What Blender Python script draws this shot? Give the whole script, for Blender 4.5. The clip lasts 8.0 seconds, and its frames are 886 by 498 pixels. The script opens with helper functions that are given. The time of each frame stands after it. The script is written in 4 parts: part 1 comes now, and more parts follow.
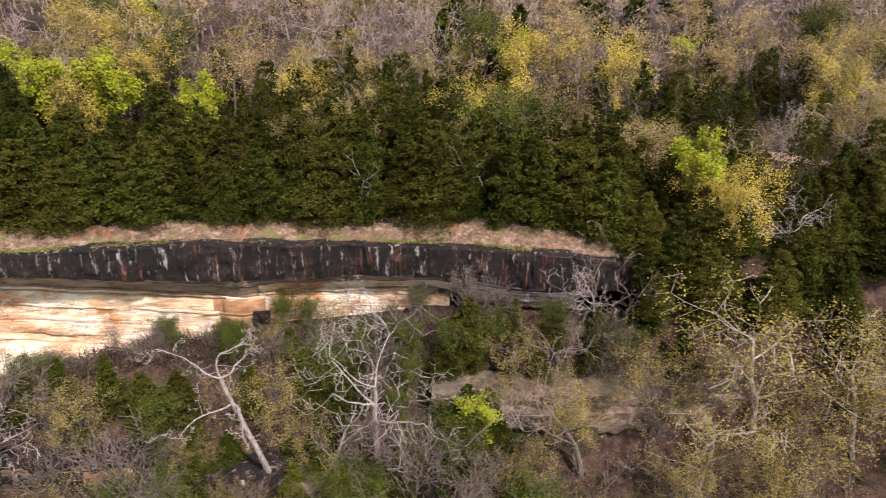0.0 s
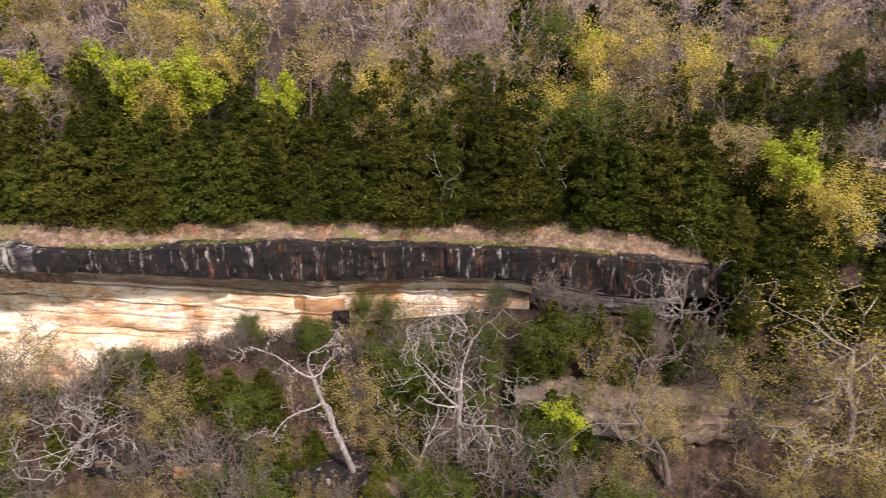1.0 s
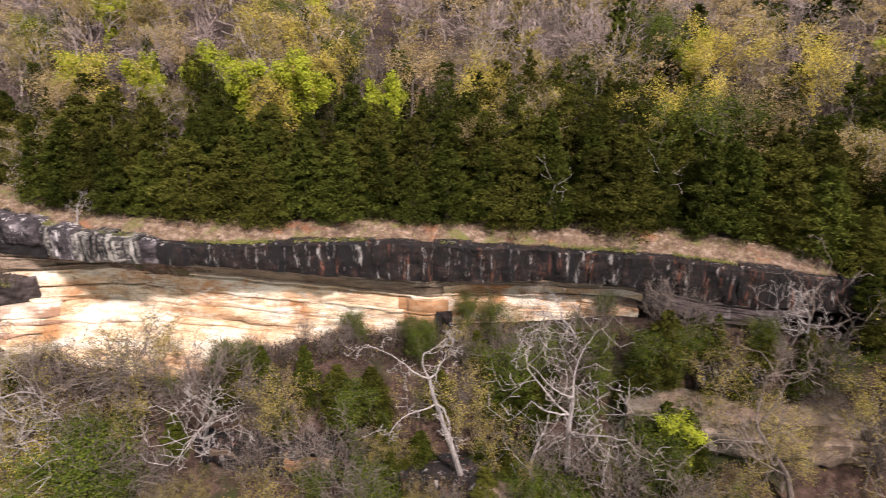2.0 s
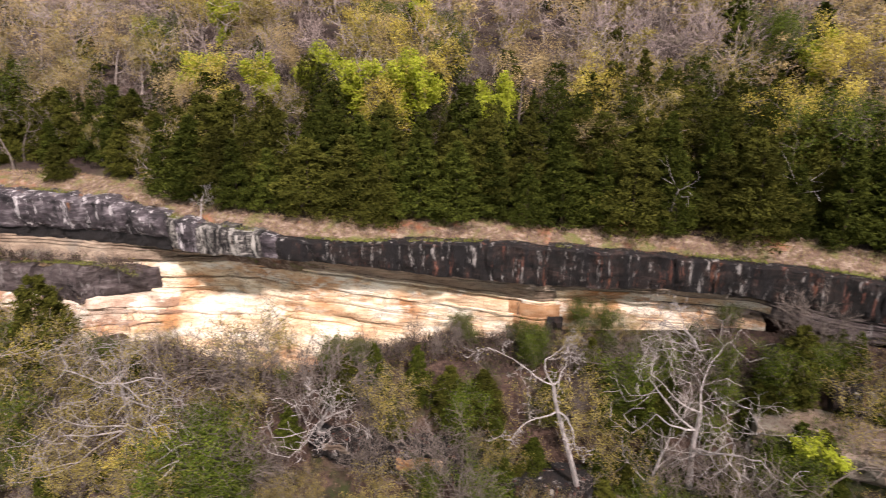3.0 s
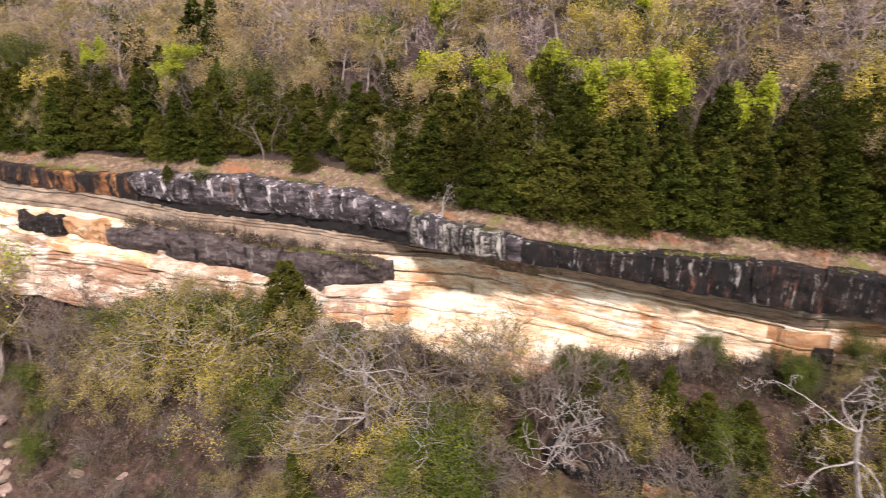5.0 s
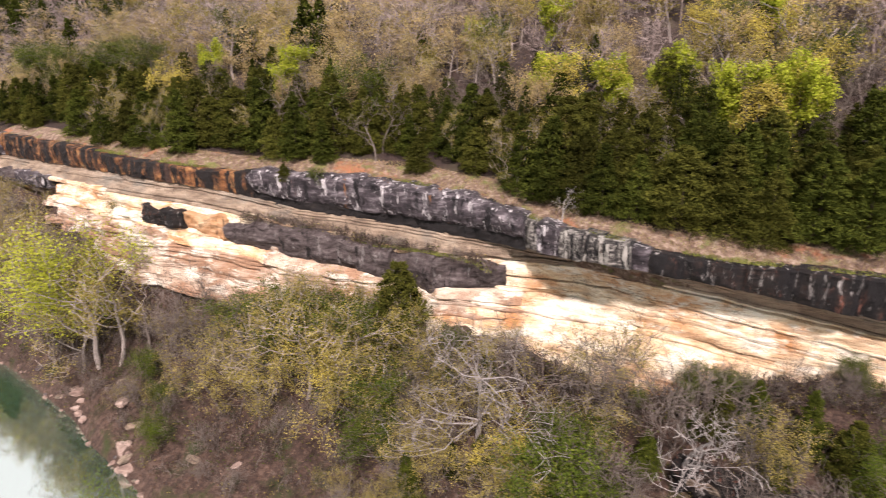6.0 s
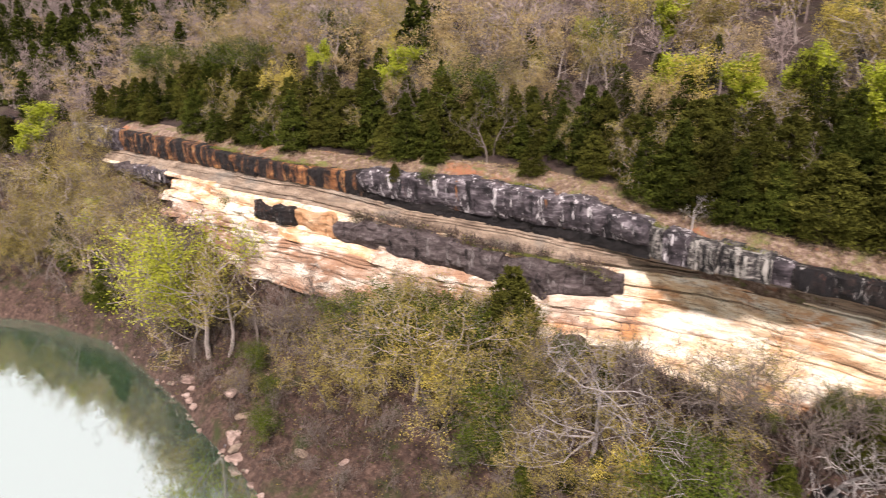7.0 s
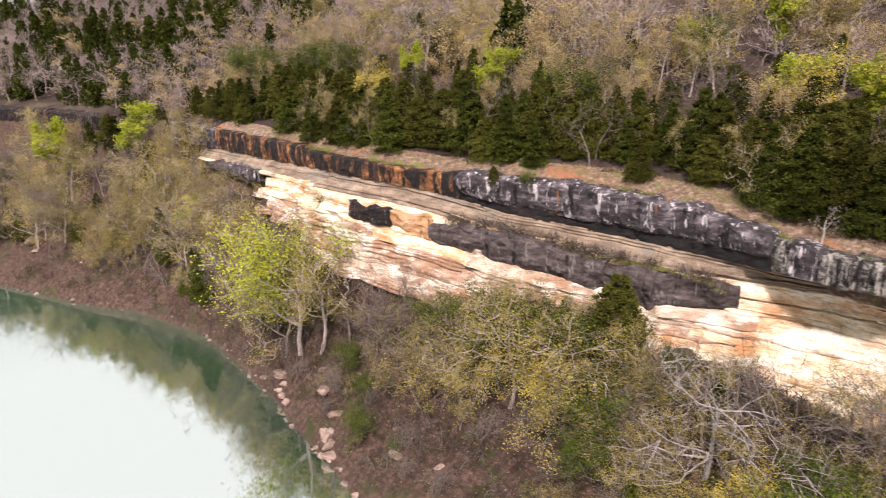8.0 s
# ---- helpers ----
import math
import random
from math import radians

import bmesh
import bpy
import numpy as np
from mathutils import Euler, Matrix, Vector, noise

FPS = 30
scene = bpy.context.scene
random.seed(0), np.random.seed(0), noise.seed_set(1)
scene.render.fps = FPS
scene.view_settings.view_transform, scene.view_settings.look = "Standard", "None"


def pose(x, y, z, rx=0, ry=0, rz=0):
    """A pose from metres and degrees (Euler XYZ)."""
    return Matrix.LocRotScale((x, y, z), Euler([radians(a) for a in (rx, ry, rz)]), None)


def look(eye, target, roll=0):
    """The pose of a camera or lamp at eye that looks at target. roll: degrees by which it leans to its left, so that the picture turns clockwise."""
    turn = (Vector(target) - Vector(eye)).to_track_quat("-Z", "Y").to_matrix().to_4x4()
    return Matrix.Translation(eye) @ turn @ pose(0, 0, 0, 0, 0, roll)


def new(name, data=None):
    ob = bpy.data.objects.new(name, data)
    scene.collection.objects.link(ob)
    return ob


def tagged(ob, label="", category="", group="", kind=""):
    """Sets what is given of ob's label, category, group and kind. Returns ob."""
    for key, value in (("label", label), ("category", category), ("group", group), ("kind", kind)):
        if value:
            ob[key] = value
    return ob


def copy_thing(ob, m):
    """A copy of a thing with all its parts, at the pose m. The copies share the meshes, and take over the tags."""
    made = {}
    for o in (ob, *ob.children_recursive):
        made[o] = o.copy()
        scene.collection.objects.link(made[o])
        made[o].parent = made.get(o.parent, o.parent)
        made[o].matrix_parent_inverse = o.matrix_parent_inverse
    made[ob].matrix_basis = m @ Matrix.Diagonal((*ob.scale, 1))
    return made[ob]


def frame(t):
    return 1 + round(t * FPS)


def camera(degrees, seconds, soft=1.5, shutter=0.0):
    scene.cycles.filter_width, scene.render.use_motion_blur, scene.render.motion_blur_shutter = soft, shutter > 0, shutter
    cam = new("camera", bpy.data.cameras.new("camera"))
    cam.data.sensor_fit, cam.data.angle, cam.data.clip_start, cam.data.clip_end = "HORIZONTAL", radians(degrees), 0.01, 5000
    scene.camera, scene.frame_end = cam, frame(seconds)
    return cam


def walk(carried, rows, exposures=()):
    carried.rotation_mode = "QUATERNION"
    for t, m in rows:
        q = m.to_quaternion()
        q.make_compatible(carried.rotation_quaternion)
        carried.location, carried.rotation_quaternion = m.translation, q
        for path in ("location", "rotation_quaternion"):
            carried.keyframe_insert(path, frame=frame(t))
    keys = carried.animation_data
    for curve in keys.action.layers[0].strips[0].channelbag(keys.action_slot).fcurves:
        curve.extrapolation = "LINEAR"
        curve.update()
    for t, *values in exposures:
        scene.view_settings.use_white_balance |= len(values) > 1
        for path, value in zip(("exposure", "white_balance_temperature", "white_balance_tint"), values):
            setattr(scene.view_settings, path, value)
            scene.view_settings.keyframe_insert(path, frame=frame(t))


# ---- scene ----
cam = camera(70.0, 8.0, soft=1.1, shutter=0.5)
PATH = [
    (0, (0.000, 0.000, 46.880), (-0.00, 57.18, 28.71), 0.04),
    (0.5, (-2.337, 0.210, 46.956), (-3.66, 57.36, 28.73), -0.01),
    (1, (-4.699, 0.331, 46.992), (-7.81, 57.42, 28.79), 0.03),
    (1.5, (-7.186, 0.426, 46.973), (-12.83, 57.34, 28.82), 0.01),
    (3, (-14.542, 0.170, 46.502), (-28.80, 55.68, 28.76), -0.01),
    (3.5, (-17.340, -0.147, 46.724), (-34.48, 54.47, 28.74), 0.00),
    (4, (-19.954, -0.613, 46.844), (-40.06, 52.95, 28.77), 0.05),
    (4.5, (-22.567, -1.032, 46.896), (-45.62, 51.31, 28.76), 0.03),
    (6, (-29.932, -3.090, 46.847), (-61.43, 44.70, 28.84), 0.07),
    (6.5, (-32.343, -4.215, 46.809), (-66.39, 41.83, 28.90), 0.10),
    (7, (-34.615, -5.104, 46.681), (-71.28, 38.91, 28.85), 0.12),
    (7.5, (-36.716, -6.147, 46.651), (-75.76, 35.79, 28.86), 0.05),
    (8, (-38.632, -7.206, 46.665), (-79.55, 32.93, 28.91), -0.02),
]
walk(cam, [(t, look(eye, target, roll)) for t, eye, target, roll in PATH])

# ---------------------------------------------------------------- light
SUN_UP, SUN_AZ = 47.0, 146.0        # degrees above the horizon, compass turn from +y clockwise
world = bpy.data.worlds.new("overcast_sky")
scene.world = world
world.use_nodes = True
wn, wl = world.node_tree.nodes, world.node_tree.links
sky = wn.new("ShaderNodeTexSky")
sky.sky_type, sky.sun_disc = "NISHITA", False
sky.sun_elevation, sky.sun_rotation = radians(SUN_UP), radians(SUN_AZ)
sky.dust_density, sky.air_density = 4.0, 1.0
pale = wn.new("ShaderNodeHueSaturation")
pale.inputs["Saturation"].default_value, pale.inputs["Value"].default_value = 0.12, 2.3
wl.new(sky.outputs[0], pale.inputs["Color"])
cloud = wn.new("ShaderNodeMix")
cloud.data_type = "RGBA"
cloud.inputs[0].default_value = 0.6
# the cloud cover is brighter overhead than at the horizon
wc = wn.new("ShaderNodeTexCoord")
wsep = wn.new("ShaderNodeSeparateXYZ")
wramp = wn.new("ShaderNodeMapRange")
wramp.inputs["From Min"].default_value, wramp.inputs["From Max"].default_value = 0.0, 0.4
wramp.inputs["To Min"].default_value, wramp.inputs["To Max"].default_value = 5.5, 17.5
wl.new(wc.outputs["Generated"], wsep.inputs[0])
wl.new(wsep.outputs["Z"], wramp.inputs["Value"])
wl.new(wramp.outputs[0], cloud.inputs[7])
wl.new(pale.outputs[0], cloud.inputs[6])
wl.new(cloud.outputs[2], wn["Background"].inputs["Color"])
wn["Background"].inputs["Strength"].default_value = 0.044
sun_data = bpy.data.lights.new("sun", "SUN")
sun_data.energy, sun_data.angle, sun_data.color = 5.0, radians(5), (1.0, 0.84, 0.81)
sun = new("sun", sun_data)
az, up = radians(SUN_AZ), radians(SUN_UP)
sun.matrix_world = look((math.sin(az) * math.cos(up) * 200, math.cos(az) * math.cos(up) * 200, math.sin(up) * 200), (0, 0, 0))
scene.view_settings.exposure = 1.2


# ---------------------------------------------------------------- materials
def ramp(nt, stops):
    r = nt.nodes.new("ShaderNodeValToRGB")
    els = r.color_ramp.elements
    while len(els) < len(stops):
        els.new(0.5)
    for e, (p, c) in zip(els, stops):
        e.position, e.color = p, (*c, 1)
    return r


def grain(nt, scale, stretch=(1, 1, 1), detail=6.0, rough=0.6, shift=0.0):
    """Noise over world position."""
    g = nt.nodes.new("ShaderNodeNewGeometry")
    m = nt.nodes.new("ShaderNodeMapping")
    m.inputs["Scale"].default_value = stretch
    m.inputs["Location"].default_value = (shift, shift, shift)
    n = nt.nodes.new("ShaderNodeTexNoise")
    n.inputs["Scale"].default_value, n.inputs["Detail"].default_value, n.inputs["Roughness"].default_value = scale, detail, rough
    nt.links.new(g.outputs["Position"], m.inputs["Vector"])
    nt.links.new(m.outputs[0], n.inputs["Vector"])
    return n


def mixed(nt, fac, a, b, mode="MIX"):
    m = nt.nodes.new("ShaderNodeMix")
    m.data_type, m.blend_type = "RGBA", mode
    def put(sock, v):
        if isinstance(v, bpy.types.NodeSocket):
            nt.links.new(v, sock)
        elif isinstance(v, tuple):
            sock.default_value = (*v, 1)
        else:
            sock.default_value = v
    put(m.inputs[0], fac), put(m.inputs[6], a), put(m.inputs[7], b)
    return m.outputs[2]


def base(name, rough=0.9):
    m = bpy.data.materials.new(name)
    m.use_nodes = True
    b = m.node_tree.nodes["Principled BSDF"]
    b.inputs["Roughness"].default_value = rough
    b.inputs["Specular IOR Level"].default_value = 0.25
    return m, m.node_tree, b


def bump(nt, b, height, dist, strength=0.8):
    n = nt.nodes.new("ShaderNodeBump")
    n.inputs["Distance"].default_value, n.inputs["Strength"].default_value = dist, strength
    nt.links.new(height, n.inputs["Height"])
    nt.links.new(n.outputs[0], b.inputs["Normal"])


def rock(name, stops, streak=None, layer=None, stain=None, scale=0.6):
    """Sandstone: a colour ramp over noise, vertical streaks, fine layering and stains."""
    m, nt, b = base(name)
    n = grain(nt, scale, (0.5, 0.5, 1.6), 8, 0.65)
    r = ramp(nt, stops)
    nt.links.new(n.outputs["Fac"], r.inputs[0])
    col = r.outputs[0]
    if stain:
        s = grain(nt, 0.16, (1, 1, 1.6), 4, 0.6, 31)
        sr = ramp(nt, [(stain[1], (0, 0, 0)), (stain[2], (1, 1, 1))])
        nt.links.new(s.outputs["Fac"], sr.inputs[0])
        col = mixed(nt, sr.outputs[0], col, stain[0])
    if stain and layer:
        s = grain(nt, 0.34, (0.7, 0.7, 1.8), 6, 0.7, 51)
        sr = ramp(nt, [(0.51, (0, 0, 0)), (0.60, (0.9, 0.9, 0.9))])
        nt.links.new(s.outputs["Fac"], sr.inputs[0])
        col = mixed(nt, sr.outputs[0], col, stain[3] if len(stain) > 3 else (0.52, 0.48, 0.41))
    if layer:
        s = grain(nt, 1.0, (0.3, 0.3, 1.9), 6, 0.7, 7)
        sr = ramp(nt, [(0.34, (0.4, 0.4, 0.4)), (0.44, (0, 0, 0))])
        nt.links.new(s.outputs["Fac"], sr.inputs[0])
        col = mixed(nt, sr.outputs[0], col, layer)
    if layer and not streak:
        for st, off, wid in (((0.16, 0.16, 0.9), 17, 0.010), ((0.28, 0.28, 1.9), 37, 0.012), ((0.22, 0.22, 2.6), 71, 0.012)):
            s = grain(nt, 1.0, st, 8, 0.7, off)
            sr = ramp(nt, [(0.5 - wid, (0, 0, 0)), (0.5, (0.85, 0.85, 0.85)), (0.5 + wid, (0, 0, 0))])
            nt.links.new(s.outputs["Fac"], sr.inputs[0])
            patchy = grain(nt, 0.3, (0.6, 0.6, 1.5), 3, 0.6, off + 9)
            pr = ramp(nt, [(0.42, (0, 0, 0)), (0.52, (1, 1, 1))])
            nt.links.new(patchy.outputs["Fac"], pr.inputs[0])
            both = nt.nodes.new("ShaderNodeMath")
            both.operation = "MULTIPLY"
            nt.links.new(sr.outputs[0], both.inputs[0])
            nt.links.new(pr.outputs[0], both.inputs[1])
            col = mixed(nt, both.outputs[0], col, (0.04, 0.023, 0.015))
    for c, lo, hi, sc, off in streak or ():
        s = grain(nt, sc, (1, 1, 0.13), 6, 0.7, off)
        sr = ramp(nt, [(lo, (0, 0, 0)), (hi, (1, 1, 1))])
        nt.links.new(s.outputs["Fac"], sr.inputs[0])
        col = mixed(nt, sr.outputs[0], col, c)
    nt.links.new(col, b.inputs["Base Color"])
    f = grain(nt, 2.4, (1.3, 1.3, 0.45) if streak else (0.5, 0.5, 1.8), 10, 0.75, 3)
    bump(nt, b, f.outputs["Fac"], 0.5 if streak else 0.22)
    return m


def soil(name, stops, patch=None, scale=1.4):
    m, nt, b = base(name, 1.0)
    n = grain(nt, scale, (1, 1, 1), 10, 0.75)
    r = ramp(nt, stops)
    nt.links.new(n.outputs["Fac"], r.inputs[0])
    col = r.outputs[0]
    for c, lo, hi, sc, off in patch or ():
        s = grain(nt, sc, (1, 1, 1), 5, 0.65, off)
        sr = ramp(nt, [(lo, (0, 0, 0)), (hi, (1, 1, 1))])
        nt.links.new(s.outputs["Fac"], sr.inputs[0])
        col = mixed(nt, sr.outputs[0], col, c)
    nt.links.new(col, b.inputs["Base Color"])
    f = grain(nt, 5.0, (1, 1, 1), 8, 0.75, 3)
    bump(nt, b, f.outputs["Fac"], 0.3)
    return m


def leaf(name, stops, tree_tint=0.25, through_it=0.25):
    """Leaves: colour varies leaf by leaf and tree by tree; a little light passes."""
    m, nt, b = base(name, 0.8)
    b.inputs["Specular IOR Level"].default_value = 0.04
    g = nt.nodes.new("ShaderNodeNewGeometry")
    r = ramp(nt, stops)
    nt.links.new(g.outputs["Random Per Island"], r.inputs[0])
    o = nt.nodes.new("ShaderNodeObjectInfo")
    h = nt.nodes.new("ShaderNodeHueSaturation")
    mp = nt.nodes.new("ShaderNodeMapRange")
    mp.inputs["To Min"].default_value, mp.inputs["To Max"].default_value = 1 - tree_tint, 1 + tree_tint
    wide = grain(nt, 0.17, (1, 1, 0.6), 2, 0.5, 5)
    add = nt.nodes.new("ShaderNodeMath")
    add.operation = "MULTIPLY_ADD"
    add.inputs[1].default_value = 0.5
    nt.links.new(o.outputs["Random"], add.inputs[0])
    sub = nt.nodes.new("ShaderNodeMapRange")
    sub.inputs["From Min"].default_value, sub.inputs["From Max"].default_value = 0.3, 0.7
    sub.inputs["To Max"].default_value = 0.5
    nt.links.new(wide.outputs["Fac"], sub.inputs["Value"])
    nt.links.new(sub.outputs[0], add.inputs[2])
    nt.links.new(add.outputs[0], mp.inputs["Value"])
    nt.links.new(mp.outputs[0], h.inputs["Value"])
    nt.links.new(r.outputs[0], h.inputs["Color"])
    nt.links.new(h.outputs[0], b.inputs["Base Color"])
    t = nt.nodes.new("ShaderNodeBsdfTranslucent")
    nt.links.new(h.outputs[0], t.inputs["Color"])
    mx = nt.nodes.new("ShaderNodeMixShader")
    mx.inputs[0].default_value = through_it
    nt.links.new(b.outputs[0], mx.inputs[1])
    nt.links.new(t.outputs[0], mx.inputs[2])
    nt.links.new(mx.outputs[0], nt.nodes["Material Output"].inputs["Surface"])
    return m


def bark(name, a, c):
    m, nt, b = base(name, 0.95)
    n = grain(nt, 5.0, (1, 1, 0.3), 5, 0.7)
    r = ramp(nt, [(0.35, a), (0.65, c)])
    nt.links.new(n.outputs["Fac"], r.inputs[0])
    nt.links.new(r.outputs[0], b.inputs["Base Color"])
    return m


ROCK_DARK = rock("blackened_sandstone", [(0.35, (0.0017, 0.0015, 0.0015)), (0.52, (0.0065, 0.0043, 0.0039)), (0.70, (0.0205, 0.0119, 0.0091))],
                 layer=(0.0528, 0.0336, 0.0288), scale=1.2, streak=[((0.125, 0.0432, 0.0216), 0.62, 0.72, 0.9, 5), ((0.096, 0.036, 0.024), 0.58, 0.66, 1.9, 61), ((0.0038, 0.0029, 0.0034), 0.50, 0.57, 0.7, 23), ((0.192, 0.178, 0.17), 0.58, 0.66, 2.0, 11)])
ROCK_GREY = rock("grey_lichened_sandstone", [(0.36, (0.011, 0.009, 0.011)), (0.52, (0.042, 0.034, 0.039)), (0.66, (0.15, 0.132, 0.142))],
                 streak=[((0.16, 0.07, 0.025), 0.63, 0.68, 0.6, 5), ((0.005, 0.004, 0.005), 0.54, 0.60, 0.8, 17), ((0.33, 0.31, 0.315), 0.565, 0.62, 1.7, 41)], scale=0.9)
ROCK_ORANGE = rock("orange_stained_sandstone", [(0.34, (0.04, 0.016, 0.0088)), (0.50, (0.144, 0.06, 0.0224)), (0.62, (0.256, 0.132, 0.052)), (0.74, (0.336, 0.248, 0.152))],
                   streak=[((0.032, 0.016, 0.0112), 0.47, 0.56, 0.5, 29), ((0.0056, 0.0040, 0.0040), 0.50, 0.57, 0.85, 3), ((0.0064, 0.0048, 0.0048), 0.50, 0.55, 0.25, 13)], scale=0.8)
ROCK_TAN = rock("pale_tan_sandstone", [(0.30, (0.299, 0.183, 0.104)), (0.46, (0.474, 0.351, 0.228)), (0.62, (0.585, 0.507, 0.391))],
                layer=(0.119, 0.065, 0.0355), stain=((0.342, 0.172, 0.0769), 0.48, 0.64, (0.532, 0.491, 0.414)))
# upper beds next to the band's foot, darker than the pale tan
ROCK_SHELF = rock("dull_shelf_sandstone", [(0.30, (0.0702, 0.0495, 0.0363)), (0.5, (0.153, 0.114, 0.0826)), (0.70, (0.248, 0.194, 0.146))],
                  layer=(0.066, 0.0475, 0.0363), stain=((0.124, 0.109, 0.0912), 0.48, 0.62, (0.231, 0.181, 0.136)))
ROCK_LEDGE = rock("dull_brown_sandstone", [(0.30, (0.048, 0.0336, 0.025)), (0.5, (0.106, 0.0768, 0.0566)), (0.70, (0.192, 0.146, 0.11))],
                  layer=(0.048, 0.0346, 0.0269), stain=((0.0816, 0.0744, 0.06), 0.48, 0.62, (0.158, 0.125, 0.096)))
ROCK_PINK = rock("pinkish_slab_sandstone", [(0.30, (0.176, 0.112, 0.08)), (0.46, (0.304, 0.224, 0.168)), (0.62, (0.408, 0.352, 0.288))],
                 layer=(0.12, 0.072, 0.0496), stain=((0.224, 0.132, 0.084), 0.44, 0.58))
# black stain with the slot's shadow mixed into the colour
ROCK_STAIN_SHADE = rock("stained_shade_black_sandstone", [(0.35, (0.0029, 0.0024, 0.0029)), (0.6, (0.0077, 0.0062, 0.0062)), (0.75, (0.024, 0.0192, 0.0168))], scale=0.9)
ROCK_LIP = rock("grey_brown_sandstone", [(0.35, (0.0208, 0.0149, 0.0155)), (0.52, (0.0565, 0.044, 0.0435)), (0.70, (0.11, 0.0924, 0.0924))],
                layer=(0.0149, 0.0101, 0.0098), streak=[((0.0045, 0.0033, 0.0033), 0.58, 0.64, 0.9, 17), ((0.131, 0.119, 0.116), 0.60, 0.66, 1.6, 41)], scale=1.6)
ROCK_MOTTLED = rock("white_mottled_sandstone", [(0.36, (0.0109, 0.0094, 0.0094)), (0.50, (0.0562, 0.0499, 0.0468)), (0.60, (0.194, 0.181, 0.165))],
                    streak=[((0.14, 0.0624, 0.025), 0.62, 0.70, 0.6, 5), ((0.0062, 0.0056, 0.0062), 0.50, 0.56, 1.6, 17), ((0.218, 0.206, 0.187), 0.56, 0.62, 1.3, 41)], scale=2.2)
ROCK_SHORE = rock("pinkish_river_sandstone", [(0.3, (0.0672, 0.0432, 0.036)), (0.5, (0.163, 0.115, 0.096)), (0.7, (0.288, 0.23, 0.202))], scale=1.2)
ROCK_CORNER = rock("ochre_sandstone", [(0.3, (0.211, 0.101, 0.0432)), (0.5, (0.298, 0.168, 0.0864)), (0.72, (0.365, 0.274, 0.182))],
                   layer=(0.106, 0.048, 0.024), streak=[((0.0144, 0.0096, 0.0077), 0.62, 0.68, 0.6, 3)], scale=0.9)
BANK = soil("leaf_litter_bank", [(0.32, (0.0103, 0.0059, 0.0043)), (0.5, (0.0385, 0.0228, 0.0173)), (0.68, (0.0984, 0.063, 0.0472))],
            [((0.0216, 0.0264, 0.0067), 0.54, 0.68, 0.25, 9)])
TERRACE = soil("dry_grass_terrace", [(0.34, (0.0432, 0.0264, 0.0192)), (0.5, (0.12, 0.0792, 0.0576)), (0.64, (0.259, 0.202, 0.158))],
               [((0.096, 0.101, 0.0288), 0.54, 0.64, 0.35, 4), ((0.211, 0.0912, 0.048), 0.57, 0.65, 0.16, 14)])
# litter darkened well below its own tone, for the shade under the trees
FOREST = soil("shade_darkened_forest_litter", [(0.3, (0.0077, 0.0046, 0.0038)), (0.5, (0.0222, 0.0134, 0.0111)), (0.7, (0.0538, 0.0346, 0.0277))],
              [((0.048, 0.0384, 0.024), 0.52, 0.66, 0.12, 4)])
BARK_GREY = bark("grey_bark", (0.0495, 0.038, 0.0314), (0.112, 0.0924, 0.0809))
BARK_PALE = bark("pale_grey_bark", (0.13, 0.106, 0.0936), (0.24, 0.206, 0.19))
BARK_WHITE = bark("bleached_bark", (0.0969, 0.0842, 0.079), (0.235, 0.212, 0.204))
TWIG = bark("mauve_grey_twigs", (0.13, 0.10, 0.092), (0.20, 0.16, 0.15))
BARK_BROWN = bark("brown_bark", (0.0144, 0.0096, 0.0077), (0.0432, 0.0288, 0.0226))
CEDAR = leaf("cedar_foliage", [(0.0, (0.0143, 0.0188, 0.0031)), (0.5, (0.0278, 0.0341, 0.0054)), (1.0, (0.0466, 0.0529, 0.0081))], 0.55, 0.12)
CEDAR_OLIVE = leaf("olive_cedar_foliage", [(0.0, (0.0212, 0.023, 0.0041)), (0.5, (0.0385, 0.0395, 0.0069)), (1.0, (0.0606, 0.0597, 0.0106))], 0.55, 0.12)
LIME = leaf("fresh_lime_leaves", [(0.0, (0.167, 0.201, 0.0135)), (0.6, (0.243, 0.276, 0.0251)), (1.0, (0.302, 0.31, 0.046))], 0.15, 0.4)
OLIVE = leaf("yellow_olive_buds", [(0.0, (0.152, 0.124, 0.0336)), (0.6, (0.208, 0.168, 0.0464)), (1.0, (0.264, 0.22, 0.0704))], 0.4, 0.42)
AMBER = leaf("golden_brown_buds", [(0.0, (0.2, 0.148, 0.0704)), (0.6, (0.256, 0.192, 0.092)), (1.0, (0.304, 0.24, 0.124))], 0.45, 0.42)
GREENISH = leaf("mid_green_leaves", [(0.0, (0.024, 0.036, 0.0048)), (0.6, (0.044, 0.06, 0.0088)), (1.0, (0.088, 0.1, 0.016))], 0.25, 0.3)
SPRING_GRASS = leaf("spring_grass_blades", [(0.0, (0.0704, 0.08, 0.0176)), (0.6, (0.116, 0.124, 0.032)), (1.0, (0.168, 0.16, 0.0528))], 0.1, 0.2)
GOLD = leaf("yellow_spring_leaves", [(0.0, (0.26, 0.203, 0.0364)), (0.6, (0.354, 0.286, 0.0541)), (1.0, (0.437, 0.374, 0.104))], 0.2, 0.4)
FRESH = leaf("yellow_green_leaves", [(0.0, (0.162, 0.175, 0.0162)), (0.6, (0.236, 0.251, 0.0284)), (1.0, (0.308, 0.312, 0.0487))], 0.15, 0.4)
GRASS = leaf("dry_grass_blades", [(0.0, (0.136, 0.088, 0.048)), (0.6, (0.216, 0.16, 0.0944)), (1.0, (0.16, 0.16, 0.0528))], 0.1, 0.2)
